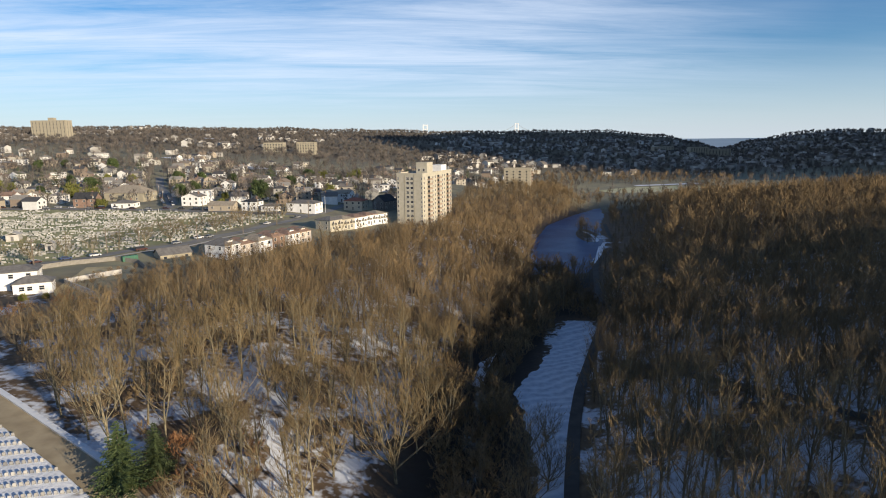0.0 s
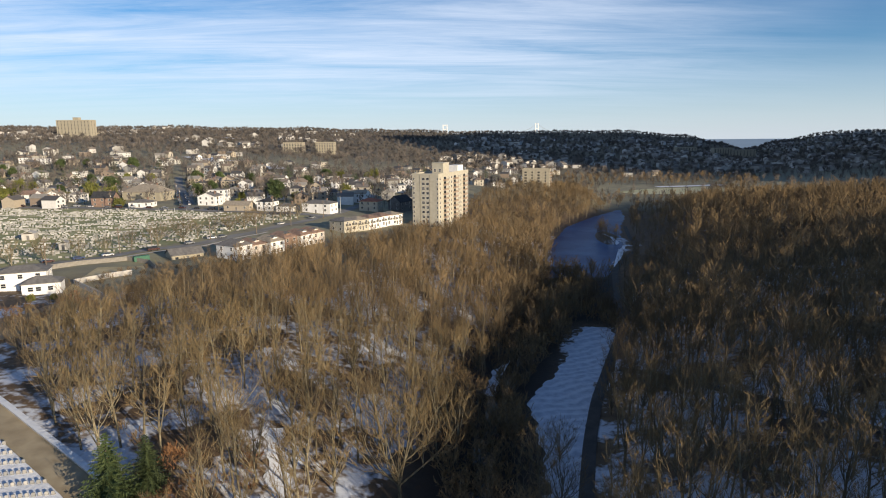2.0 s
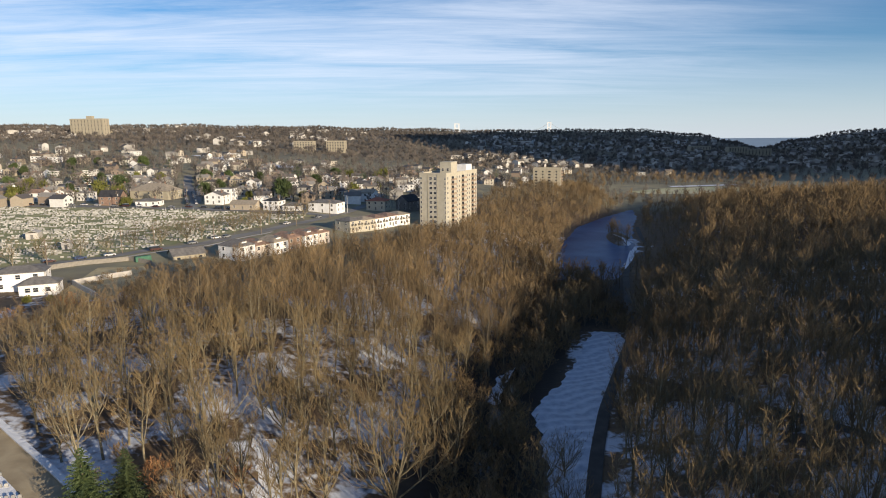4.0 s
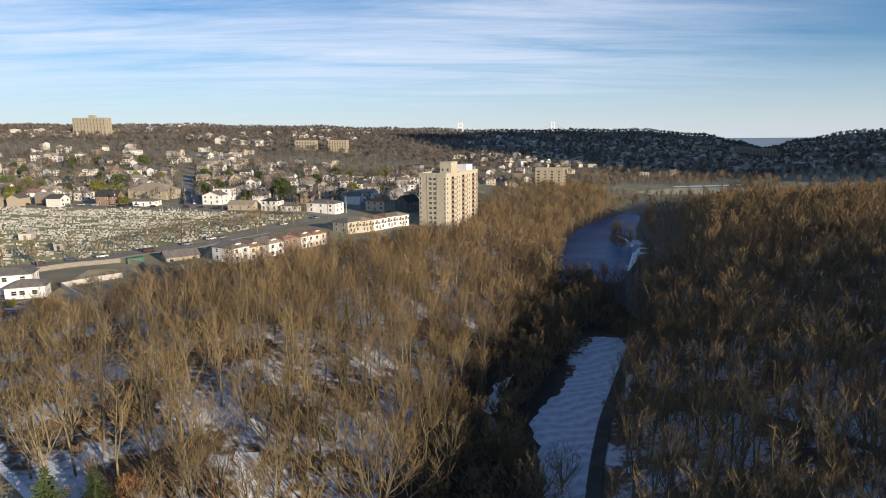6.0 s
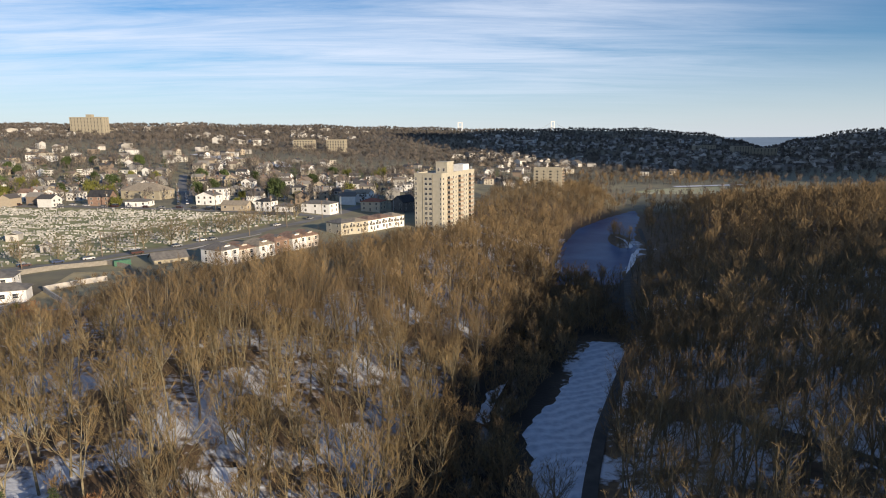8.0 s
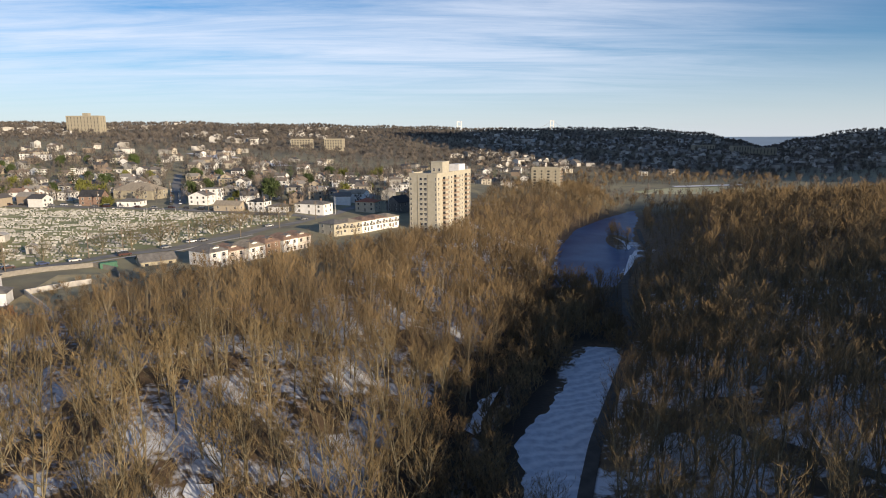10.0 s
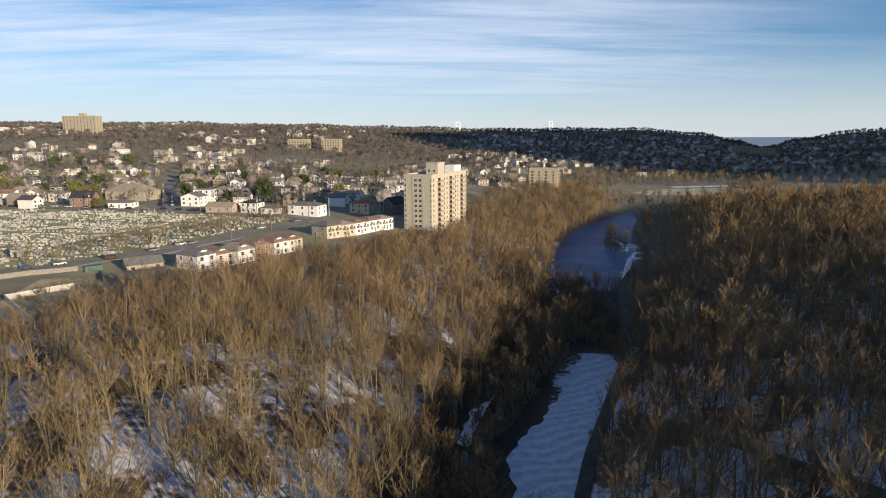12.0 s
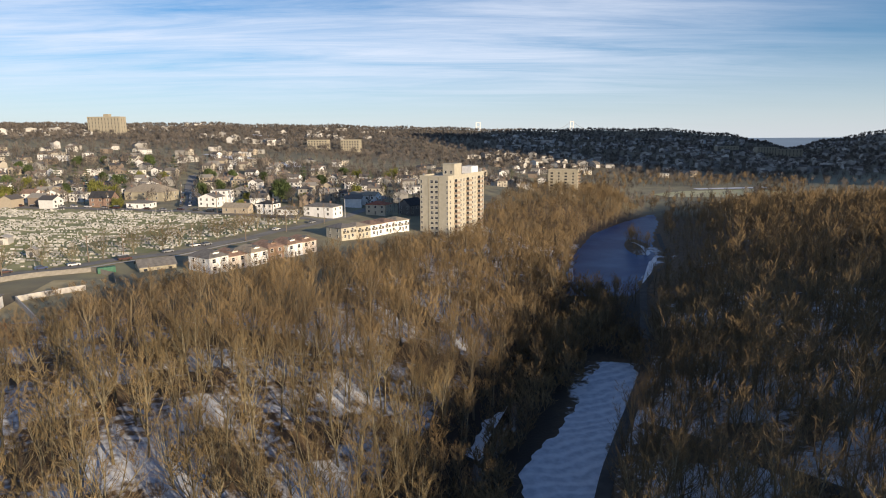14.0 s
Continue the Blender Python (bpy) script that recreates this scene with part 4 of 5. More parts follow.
for k in range(5):
    s = k * 9.6 + 4.8
    x, y = -61.7 + 0.562 * s - 5.5 * 0.827, 325.1 + 0.827 * s + 5.5 * 0.562
    h_ = house(9.5, 11, 2, "hip", (CREAM, CREAM, WHITE, WHITE, WHITE)[k], (GREYROOF, TANROOF, BROWNROOF, BROWNROOF, TANROOF)[k], "pale two-storey terraced house with low shallow roof", "terraced houses beside the tower", 1.8, base=0.2, chimney=False, name="terraced_house")
    for u in (-2.4, 2.4):
        bm = box(bmesh.new(), u - 1.3, u + 1.3, -6.9, -5.5, 3.4, 3.55)
        for q in (-1.25, 1.2):
            box(bm, u + q, u + q + 0.06, -6.9, -5.5, 3.55, 4.5)
        box(bm, u - 1.25, u + 1.25, -6.9, -6.84, 4.4, 4.5)
        part("deck", bm, FENCE, h_, "small grey timber deck")
    put(h_, x, y, math.degrees(math.atan2(0.827, 0.562)), 7)

# ---- houses facing the burial ground ----
near_house = house(15, 9, 2, "hip", WHITE, GREYROOF, "white two-storey house with grey hipped roof at the wood's edge", rise=1.8, chimney=False, base=0.4)
wing = box(bmesh.new(), 1.5, 12.5, -11.5, -4.5, -2.5, 3.2)
wg = part("wing", wing, WHITE, near_house)
rf = part("wing_roof", hip(bmesh.new(), 11, 7, 3.2, 2.0), GREYROOF, wg)
rf.location = (7, -8, 0)
for x in (4, 6.2, 9.6):
    window(wg, x, -11.5, 0.9, 1.4, 1.3, 0)
put(near_house, -148, 206, 24, 13)

SPECS = (
    (-301, 452, 10, 10, 2, "gable", SIDING, TANROOF, 8, "y", "cream house with steep front gable"), (-322, 455, 10, 10, 2, "gable", SIDING, BROWNROOF, 6, "x", "pale house with brown gabled roof"),
    (-251, 431, 15, 10, 2, "gable", BRICK, BLACKROOF, 4, "x", "brick house with large black roof and skylight"), (-222, 426, 15, 10, 1, "hip", WHITE, GREYROOF, 0, "x", "white bungalow with grey hipped roof"),
    (-240, 470, 32, 18, 2, "hip", TAN, TANROOF, -8, "x", "long tan building with broad hipped roof"), (-177, 433, 13, 11, 2, "gable", WHITE, GREYROOF, -6, "y", "white-sided house with gabled roof"),
    (-178, 452, 12, 10, 3, "flat", WHITE, FLATROOF, -6, "x", "white three-storey flat-roofed house"), (-146, 404, 18, 8, 1, "gable", SIDING, TANROOF, -10, "x", "low pale house with shallow roof"),
    (-127, 404, 11, 9, 2, "hip", WHITE, BLACKROOF, -12, "x", "white house with dark shallow roof"), (-113, 401, 12, 9, 1, "hip", WHITE, GREYROOF, -12, "x", "small white house with grey roof"),
    (-91, 397, 20, 11, 2, "hip", WHITE, GREYROOF, -16, "x", "white two-storey building with grey hipped roof"), (-60, 411, 13, 10, 2, "hip", CREAM, REDROOF, -14, "x", "cream house with red tiled roof"),
    # first two: the tower's shade is put into dark wall and roof colours
    (-42, 424, 14, 10, 2, "gable", GREYROOF, BLACKROOF, 60, "x", "gabled house coloured dark for the tower's shade"), (-28, 440, 14, 10, 2, "gable", GREYROOF, BLACKROOF, 60, "x", "steep-roofed house coloured dark for the tower's shade"), (-74, 452, 12, 10, 2, "gable", WHITE, TANROOF, -14, "x", "white house with pale gabled roof"), (-84, 455, 14, 10, 2, "hip", TAN, TANROOF, -14, "x", "tan two-storey house with hipped roof"))
for x, y, w, d, st, rt, wm, rm, rz, ax, lab in SPECS:
    put(house(w, d, st, rt, wm, rm, lab + " facing the burial ground", "", (4.2 if rm is BLACKROOF else 2.6) if rt == "gable" else (5.5 if w > 30 else 2.0), ax, 2, rt != "flat", 0.5), x, y, rz, max(w, d) * 0.62)

# ---- streets ----
strip("road", [(-230, 170), (-186, 222), (-158, 254), (-131, 280), (-120, 296), (-108, 324), (-96, 352), (-84, 382), (-76, 408), (-70, 440), (-72, 500)], 6.4, ROAD, 0.12, "grey asphalt road between burial ground and terraces", "road")
strip("road", [(-330, 428), (-260, 419), (-191, 413), (-130, 394), (-85, 380)], 6.5, ROAD, 0.16, "grey street along the far side of the burial ground", "road")
strip("road", [(-189, 414), (-196, 440), (-215, 480), (-240, 525), (-268, 580), (-300, 650)], 7.5, ROAD, 0.2, "grey residential street climbing the slope", "road")
strip("parking_lot", [(-26, 452), (-14, 464), (0, 478), (20, 500)], 20, ROAD, 0.2, "asphalt yard behind the tower", "car park", step=4)
strip("pavement", [(-178, 222), (-150, 251), (-125, 277), (-114, 296), (-102, 324)], 1.8, CONCRETE, 0.18, "pale concrete pavement beside the road", "pavement")

DRYGRASS = material("dry_grass", (0.36, 0.29, 0.16), (0.50, 0.42, 0.25), 0.2, 0.95, 0.5, 2)
strip("yard", [(-116, 192), (-124, 206), (-126, 222), (-134, 240)], 16, DRYGRASS, 0.12, "empty yard of dry tan grass behind a wall", "yard", widths=[14, 20, 22, 16])
strip("yard", [(-112, 240), (-104, 252), (-99, 262)], 9, DRYGRASS, 0.12, "dry grass strip below the terraces", "yard")

EARTH = material("bare_earth", (0.30, 0.19, 0.10), (0.44, 0.31, 0.18), 0.15, 0.95, 0.5, 2)
strip("bare_ground", [(-142, 146), (-124, 158), (-114, 172), (-118, 190)], 18, EARTH, 0.1, "bare orange-tan earth below the white house", "bare ground", widths=[16, 20, 20, 14], step=1.5, ragged=1.2)
strip("snow_patch", [(-109, 163), (-110, 171), (-113, 178)], 5, SNOW, 0.2, "melting patch of snow on bare earth", "snow", widths=[2, 5, 3], step=0.8, ragged=0.9)

# ---- the burial ground ----
def cemetery_keep(x, y):
    near = np.interp(y, (180, 222, 254, 280, 296, 324, 352, 385), (-215, -192, -166, -139, -128, -116, -104, -92))
    far = np.interp(x, (-330, -260, -191, -130, -85), (421, 412, 406, 387, 373))
    return (x < near - 2) & (y < far) & (x > -0.92 * y - 60)


def build_lawn():
    xs, ys = np.arange(-400, -84, 4.0), np.arange(186, 424, 4.0)
    X, Y = np.meshgrid(xs, ys)
    idx = np.arange(X.size).reshape(X.shape)
    f = np.stack([idx[:-1, :-1], idx[:-1, 1:], idx[1:, 1:], idx[1:, :-1]], -1).reshape(-1, 4)
    c = np.stack([X, Y], -1).reshape(-1, 2)[f].mean(1)
    f = f[cemetery_keep(c[:, 0], c[:, 1])]
    me = mesh_from("lawn", np.stack([X, Y, height(X, Y) + 0.07], -1).reshape(-1, 3), f, [LAWN], smooth_shade=True)
    tagged(new("lawn", me), "dull green winter lawn of the burial ground", "lawn", kind="structure")


def stone_arrays(kind):
    """Vertices and triangles of a headstone on its plinth."""
    bm = bmesh.new()
    if kind == 0:
        box(bm, -0.55, 0.55, -0.22, 0.22, -0.3, 0.2)
        prof = [(-0.45, 0.2), (0.45, 0.2), (0.45, 0.95), (0.25, 1.1), (-0.25, 1.1), (-0.45, 0.95)]
    elif kind == 1:
        box(bm, -1.15, 1.15, -0.32, 0.32, -0.3, 0.25)
        prof = [(-0.98, 0.25), (0.98, 0.25), (0.98, 0.9), (0.8, 1.0), (-0.8, 1.0), (-0.98, 0.9)]
    elif kind == 2:
        box(bm, -0.5, 0.5, -0.4, 0.4, -0.3, 0.45)
        prof = [(-0.25, 0.45), (0.25, 0.45), (0.16, 2.2), (0, 2.5), (-0.16, 2.2)]
    else:
        prof = [(-0.35, -0.2), (0.35, -0.2), (0.35, 0.65), (0.18, 0.8), (-0.18, 0.8), (-0.35, 0.65)]
    a = [bm.verts.new((x, -0.11, z)) for x, z in prof]
    b = [bm.verts.new((x, 0.11, z)) for x, z in prof]
    bm.faces.new(a)
    bm.faces.new(b[::-1])
    for i in range(len(a)):
        j = (i + 1) % len(a)
        bm.faces.new((a[j], a[i], b[i], b[j]))
    bmesh.ops.triangulate(bm, faces=bm.faces[:])
    bm.verts.index_update()
    v, f = np.array([tuple(q.co) for q in bm.verts], np.float32), np.array([[q.index for q in t.verts] for t in bm.faces], np.int32)
    bm.free()
    return v, f


STONE_KINDS = [stone_arrays(k) for k in range(4)]
STONE_MESH = [mesh_from("headstone", v, f, [STONE]) for v, f in STONE_KINDS]


def join_stones(P, kind, ang, sc, lift, label):
    """Many grave markers as one mesh."""
    VV, FF, base = [], [], 0
    Z = height(P[:, 0], P[:, 1]) + lift
    for k, (v, f) in enumerate(STONE_KINDS):
        sel = np.where(kind == k)[0]
        c, s = np.cos(ang[sel])[:, None], np.sin(ang[sel])[:, None]
        S = sc[sel][:, None]
        VV.append(np.stack([(v[:, 0] * c - v[:, 1] * s) * S + P[sel, 0][:, None], (v[:, 0] * s + v[:, 1] * c) * S + P[sel, 1][:, None], v[:, 2] * S + Z[sel][:, None]], -1).reshape(-1, 3))
        FF.append((f[None] + (np.arange(len(sel)) * len(v))[:, None, None] + base).reshape(-1, 3))
        base += len(sel) * len(v)
    tagged(new("headstones", mesh_from("headstones", np.concatenate(VV), np.concatenate(FF), [STONES])), label, "headstones", kind="stuff")


def build_cemetery():
    build_lawn()
    r = np.random.default_rng(21)
    P = []
    # rows run along the far street, broken by lanes
    for y in np.arange(188, 424, 3.3):
        x = -395.0
        gap = r.uniform(0, 6.28)
        while x < -86:
            x += r.uniform(1.6, 2.6)
            if math.sin(x * 0.09 + gap) > 0.86 or r.random() < 0.08:
                continue
            P.append((x + r.normal(0, .15), y + 0.10 * (-x - 200) * 0.5 + r.normal(0, .25)))
    P = np.array(P)
    P = P[cemetery_keep(P[:, 0], P[:, 1])]
    lane = (np.abs((P[:, 1] + 0.12 * P[:, 0]) % 36 - 18) < 1.9) | (np.abs((P[:, 0] - 0.35 * P[:, 1]) % 62 - 31) < 1.7)
    P = P[~lane]
    for mx, my in ((-213, 300), (-180, 276), (-205, 262)):
        P = P[np.hypot(P[:, 0] - mx, P[:, 1] - my) > 5]
    P = P[np.argsort(np.hypot(P[:, 0] + 140, P[:, 1] - 250))]
    kind = r.choice(4, len(P), p=(0.24, 0.60, 0.03, 0.13))
    ang = r.normal(0.12, 0.06, len(P)) + 0.25
    sc = r.uniform(0.6, 0.9, len(P))
    Z = height(P[:, 0], P[:, 1])
    for i in range(110):
        ob = new("headstone", STONE_MESH[kind[i]])
        ob.matrix_world = Matrix.LocRotScale((P[i, 0], P[i, 1], Z[i]), Euler((r.normal(0, .03), 0, ang[i])), Vector((1, 1, 1)) * sc[i])
        tagged(ob, "weathered pale grey stone grave marker on dull grass", "headstone", "headstones by the road")
    join_stones(P[110:], kind[110:], ang[110:], sc[110:], 0.0, "crowded rows of pale stone grave markers")
    for x, y, w in ((-213, 300, 5.5), (-180, 276, 3.6), (-205, 262, 3.0)):
        root = new("mausoleum")
        part("wall", box(bmesh.new(), -w / 2, w / 2, -w / 2, w / 2, -0.5, 3.0), CONCRETE, root)
        part("roof", gable(bmesh.new(), w, w, 3.0, 1.1, 0.25, "y"), CONCRETE, root)
        part("door", box(bmesh.new(), -0.6, 0.6, -w / 2 - 0.05, -w / 2, 0, 2.2), GREYROOF, root, "dark bronze door")
        tagged(root, "small pale stone mausoleum among the graves", "mausoleum", "mausoleums")
        put(root, x, y, 18, 4)


build_cemetery()


# ---- vehicles, poles and lamps ----
def car_thing(label, group, van=False):
    root = new("van" if van else "car")
    bm = bmesh.new()
    prof = [(-2.2, 0.3), (2.2, 0.3), (2.25, 0.75), (1.3, 0.9), (-2.0, 0.95), (-2.25, 0.7)] if not van else [(-2.5, 0.3), (2.5, 0.3), (2.55, 0.9), (1.7, 1.1), (-2.5, 1.1)]
    a = [bm.verts.new((x, -0.88, z)) for x, z in prof]
    b = [bm.verts.new((x, 0.88, z)) for x, z in prof]
    bm.faces.new(a)
    bm.faces.new(b[::-1])
    for i in range(len(a)):
        j = (i + 1) % len(a)
        bm.faces.new((a[j], a[i], b[i], b[j]))
    part("body", bm, CARPAINT, root)
    bm = bmesh.new()
    top, z1 = ((-1.5, 0.5), 1.42) if not van else ((-2.45, 1.2), 2.1)
    lo, z0 = ((-1.95, 1.25), 0.92) if not van else ((-2.5, 1.7), 1.08)
    q = [bm.verts.new(p) for p in ((lo[0], -0.82, z0), (lo[1], -0.82, z0), (lo[1], 0.82, z0), (lo[0], 0.82, z0), (top[0], -0.68, z1), (top[1], -0.68, z1), (top[1], 0.68, z1), (top[0], 0.68, z1))]
    for f in ((4, 5, 6, 7), (0, 1, 5, 4), (1, 2, 6, 5), (2, 3, 7, 6), (3, 0, 4, 7)):
        bm.faces.new([q[i] for i in f])
    part("cabin_glass", bm, GLASS, root)
    part("roof_panel", box(bmesh.new(), top[0], top[1], -0.69, 0.69, z1, z1 + 0.04), CARPAINT, root)
    for x in (-1.4, 1.4):
        for y in (-0.86, 0.86):
            bm = bmesh.new()
            bmesh.ops.create_cone(bm, cap_ends=True, segments=10, radius1=0.33, radius2=0.33, depth=0.2, matrix=pose(x, y, 0.33, 90, 0, 0))
            part("wheel", bm, TYRE, root)
    return tagged(root, label, "van" if van else "car", group)


CAR = car_thing("parked saloon car beside the kerb", "parked cars")
VAN = car_thing("parked pale van beside the kerb", "parked cars", True)


def park(x, y, rz, van=False, lift=0.2):
    m = pose(x, y, z_at(x, y) + lift, 0, 0, rz)
    copy_thing(VAN if van else CAR, m)


r_ = random.Random(5)
CAR.matrix_world, VAN.matrix_world = pose(-161, 256, z_at(-161, 256) + 0.2, 0, 0, 48), pose(-136, 270, z_at(-136, 270) + 0.2, 0, 0, 47)
for x, y, rz in ((-152, 262, 46), (-168, 247, 48), (-128, 288, 58), (-122, 300, 62), (-118, 303, 65), (-101, 345, 68), (-90, 371, 62)):
    park(x, y, rz)
for k in range(17):
    x = -322 + k * 11 + r_.uniform(-2, 2)
    park(x, float(np.interp(x, (-330, -260, -191, -130), (430.5, 421.5, 415.5, 396.5))), r_.choice((-8, 172)), r_.random() < 0.15, 0.25)
for k in range(13):
    t = k * 6.6
    x, y = -195 - t * 0.45, 432 + t * 0.9
    for s in (-3.2, 3.2):
        if r_.random() < 0.8:
            park(x + s, y, 116, r_.random() < 0.2, 0.3)
for k in range(16):
    park(-26 + (k % 8) * 5.5 + r_.uniform(-1, 1), 450 + (k % 8) * 5.0 + (k // 8) * 14 + r_.uniform(-1, 1), 44 + r_.choice((0, 90)), r_.random() < 0.25, 0.3)


def pole_thing(lamp=False):
    root = new("street_lamp" if lamp else "utility_pole")
    bm = bmesh.new()
    bmesh.ops.create_cone(bm, cap_ends=True, segments=8, radius1=0.22, radius2=0.15, depth=11.6, matrix=Matrix.Translation((0, 0, 5.2)))
    part("pole", bm, STEEL if lamp else POLEWOOD, root)
    if lamp:
        bm = box(bmesh.new(), 0, 2.6, -0.05, 0.05, 10.8, 10.95)
        part("arm", bm, STEEL, root)
        part("lamp_head", box(bmesh.new(), 2.2, 3.1, -0.16, 0.16, 10.65, 10.82), STEEL, root)
    else:
        for z in (10.3, 9.4):
            part("crossarm", box(bmesh.new(), -1.2, 1.2, -0.06, 0.06, z, z + 0.13), POLEWOOD, root)
        part("transformer", box(bmesh.new(), 0.15, 0.65, -0.25, 0.25, 7.9, 8.8), STEEL, root)
    return tagged(root, "grey steel street lamp with curved arm" if lamp else "tall weathered wooden utility pole with crossarms", "street lamp" if lamp else "utility pole", "street lamps" if lamp else "utility poles")


POLE, LAMP = pole_thing(), pole_thing(True)
POLE.matrix_world, LAMP.matrix_world = at_ground(-166, 243, 40), at_ground(-47, 411, 200)
for x, y in ((-150, 268), (-137, 271), (-122, 298), (-106, 318), (-95, 343), (-186, 219), (-83, 371), (-205, 446), (-228, 490), (-120, 392), (-160, 404), (-240, 418), (-285, 425)):
    copy_thing(POLE, at_ground(x, y, 42))
for x, y in ((-30, 432), (-14, 452), (-60, 420), (-78, 398)):
    copy_thing(LAMP, at_ground(x, y, 150))


def wall_run(name, pts, thick, h, mat, label, category, cap=None):
    """A free-standing wall along a line, stepped with the ground, with its own coping."""
    root = new(name)
    for (ax, ay), (bx, by) in zip(pts, pts[1:]):
        ln = math.hypot(bx - ax, by - ay)
        n = max(1, round(ln / 5))
        for k in range(n):
            x, y = ax + (bx - ax) * (k + 0.5) / n, ay + (by - ay) * (k + 0.5) / n
            ux, uy = (bx - ax) / n / 2, (by - ay) / n / 2
            rise_ = math.degrees(math.atan2(z_at(x + ux, y + uy) - z_at(x - ux, y - uy), ln / n))
            m = pose(x, y, z_at(x, y), 0, 0, math.degrees(math.atan2(by - ay, bx - ax))) @ pose(0, 0, 0, 0, -rise_, 0)
            sec = part("panel", box(bmesh.new(), -ln / n / 2, ln / n / 2, -thick / 2, thick / 2, -1.2, h), mat, root)
            sec.matrix_local = m
            if cap:
                c = part("coping", box(bmesh.new(), -ln / n / 2 - 0.03, ln / n / 2 + 0.03, -thick / 2 - 0.1, thick / 2 + 0.1, h, h + 0.15), cap, root, "snow-covered coping")
                c.matrix_local = m
    return tagged(root, label, category)


wall_run("retaining_wall", [(-106, 186), (-134.5, 211.5), (-122, 226)], 0.4, 1.9, CONCRETE, "pale concrete wall round an empty yard", "wall")
wall_run("fence", [(-176, 212), (-150, 243), (-138, 252), (-126, 247), (-118, 236)], 0.12, 1.8, FENCE, "weathered grey sheet fence beside the road", "fence")
wall_run("roadside_wall", [(-104, 127.5), (-92, 119.6), (-75, 108.5), (-57.5, 97)], 0.9, 0.6, CONCRETE, "low pale wall with snowy top beside a drive", "wall", SNOW)
box_root = new("dumpster")
part("body", box(bmesh.new(), -3, 3, -1.1, 1.1, 0, 2.1, 0.05), GREEN, box_root)
for x in (-1.5, 1.5):
    part("lid", box(bmesh.new(), x - 1.4, x + 1.4, -1.15, 1.15, 2.11, 2.22), GREEN, box_root)
tagged(box_root, "large green steel refuse container inside the fence", "container")
put(box_root, -132, 252, 42, 4)
garage = house(13, 9, 1, "gable", TAN, GREYROOF, "low tan shed under a broad grey shingled roof", "", 2.4, "x", 1, False, category="shed", name="shed")
put(garage, -118, 261, 40, 7, 1.4)


# ---- conifers and shrubs ----
def conifer(rng, h, r, tiers):
    """Trunk and needle boughs of a spruce: whorls of drooping boughs, each a ragged spray of blades."""
    wood, leaf = ([], []), ([], [])
    tube(*wood, [Vector((0, 0, -0.5)), Vector((0, 0, h * 0.5)), Vector((0, 0, h))], [h * 0.018, h * 0.011, 0], 6)
    for t in range(tiers):
        f = t / tiers
        z, reach = h * (0.08 + 0.9 * f), r * (1 - f) ** 0.85 + 0.15
        n = max(5, int(11 * (1 - f) + 4))
        for k in range(n):
            a = 6.28 * k / n + rng.uniform(-.3, .3) + t
            d = Vector((math.cos(a), math.sin(a), 0))
            ln = reach * rng.uniform(0.75, 1.12)
            p0, p1, p2 = Vector((0, 0, z)), d * ln * 0.55 + Vector((0, 0, z - 0.02 * h)), d * ln + Vector((0, 0, z + rng.uniform(-.03, .015) * h))
            s = Vector((-d.y, d.x, 0))
            for j in range(7):
                g = 0.15 + 0.85 * j / 6
                b = p0.lerp(p1, g * 1.6) if g < 0.62 else p1.lerp(p2, (g - 0.62) / 0.38)
                for sg in (-1, 1):
                    tip = b + (s * sg * rng.uniform(0.6, 1.0) + d * 0.7 + Vector((0, 0, rng.uniform(-.35, .1)))) * ln * 0.3 * (1.15 - g * 0.6)
                    tube(*leaf, [b, tip], [0.028 * h * 0.35 * rng.uniform(0.8, 1.3), 0], 3)
    return wood, leaf


def leafy(rng, h, r, n, blade):
    """A rounded evergreen of many small leaf clumps on short limbs."""
    wood, leaf = ([], []), ([], [])
    tube(*wood, [Vector((0, 0, -0.4)), Vector((0, 0, h * 0.4)), Vector((0, 0, h * 0.85))], [h * 0.03, h * 0.02, 0], 5)
    lobes = [(rng.uniform(-.5, .5) * r, rng.uniform(-.5, .5) * r, h * rng.uniform(0.35, 0.8), r * rng.uniform(0.45, 0.75)) for _ in range(9)]
    for x, y, z, q in lobes:
        tube(*wood, [Vector((0, 0, h * 0.2)), Vector((x, y, z))], [h * 0.015, 0], 3)
        for _ in range(n):
            v = Vector((rng.gauss(0, 1), rng.gauss(0, 1), rng.gauss(0, 1))).normalized()
            c = Vector((x, y, z)) + v * q * rng.uniform(0.6, 1.0)
            tube(*leaf, [c, c + (v + Vector((rng.gauss(0, .6), rng.gauss(0, .6), rng.gauss(0, .6)))) * blade * 1.6], [blade * 0.6, 0], 3)
    return wood, leaf


def evergreen(vf, mat, label, x, y, s, category="tree", name="conifer", group=""):
    root = new(name)
    w, l = to_arrays(vf[0]), to_arrays(vf[1])
    new("trunk", mesh_from("trunk", w[0], w[1], [BARK], smooth_shade=True)).parent = root
    new("crown", mesh_from("crown", l[0], l[1], [mat])).parent = root
    root.matrix_world = Matrix.LocRotScale((x, y, z_at(x, y)), None, Vector((s, s, s)))
    taken.append((x, y, 4))
    return tagged(root, label, category, group)


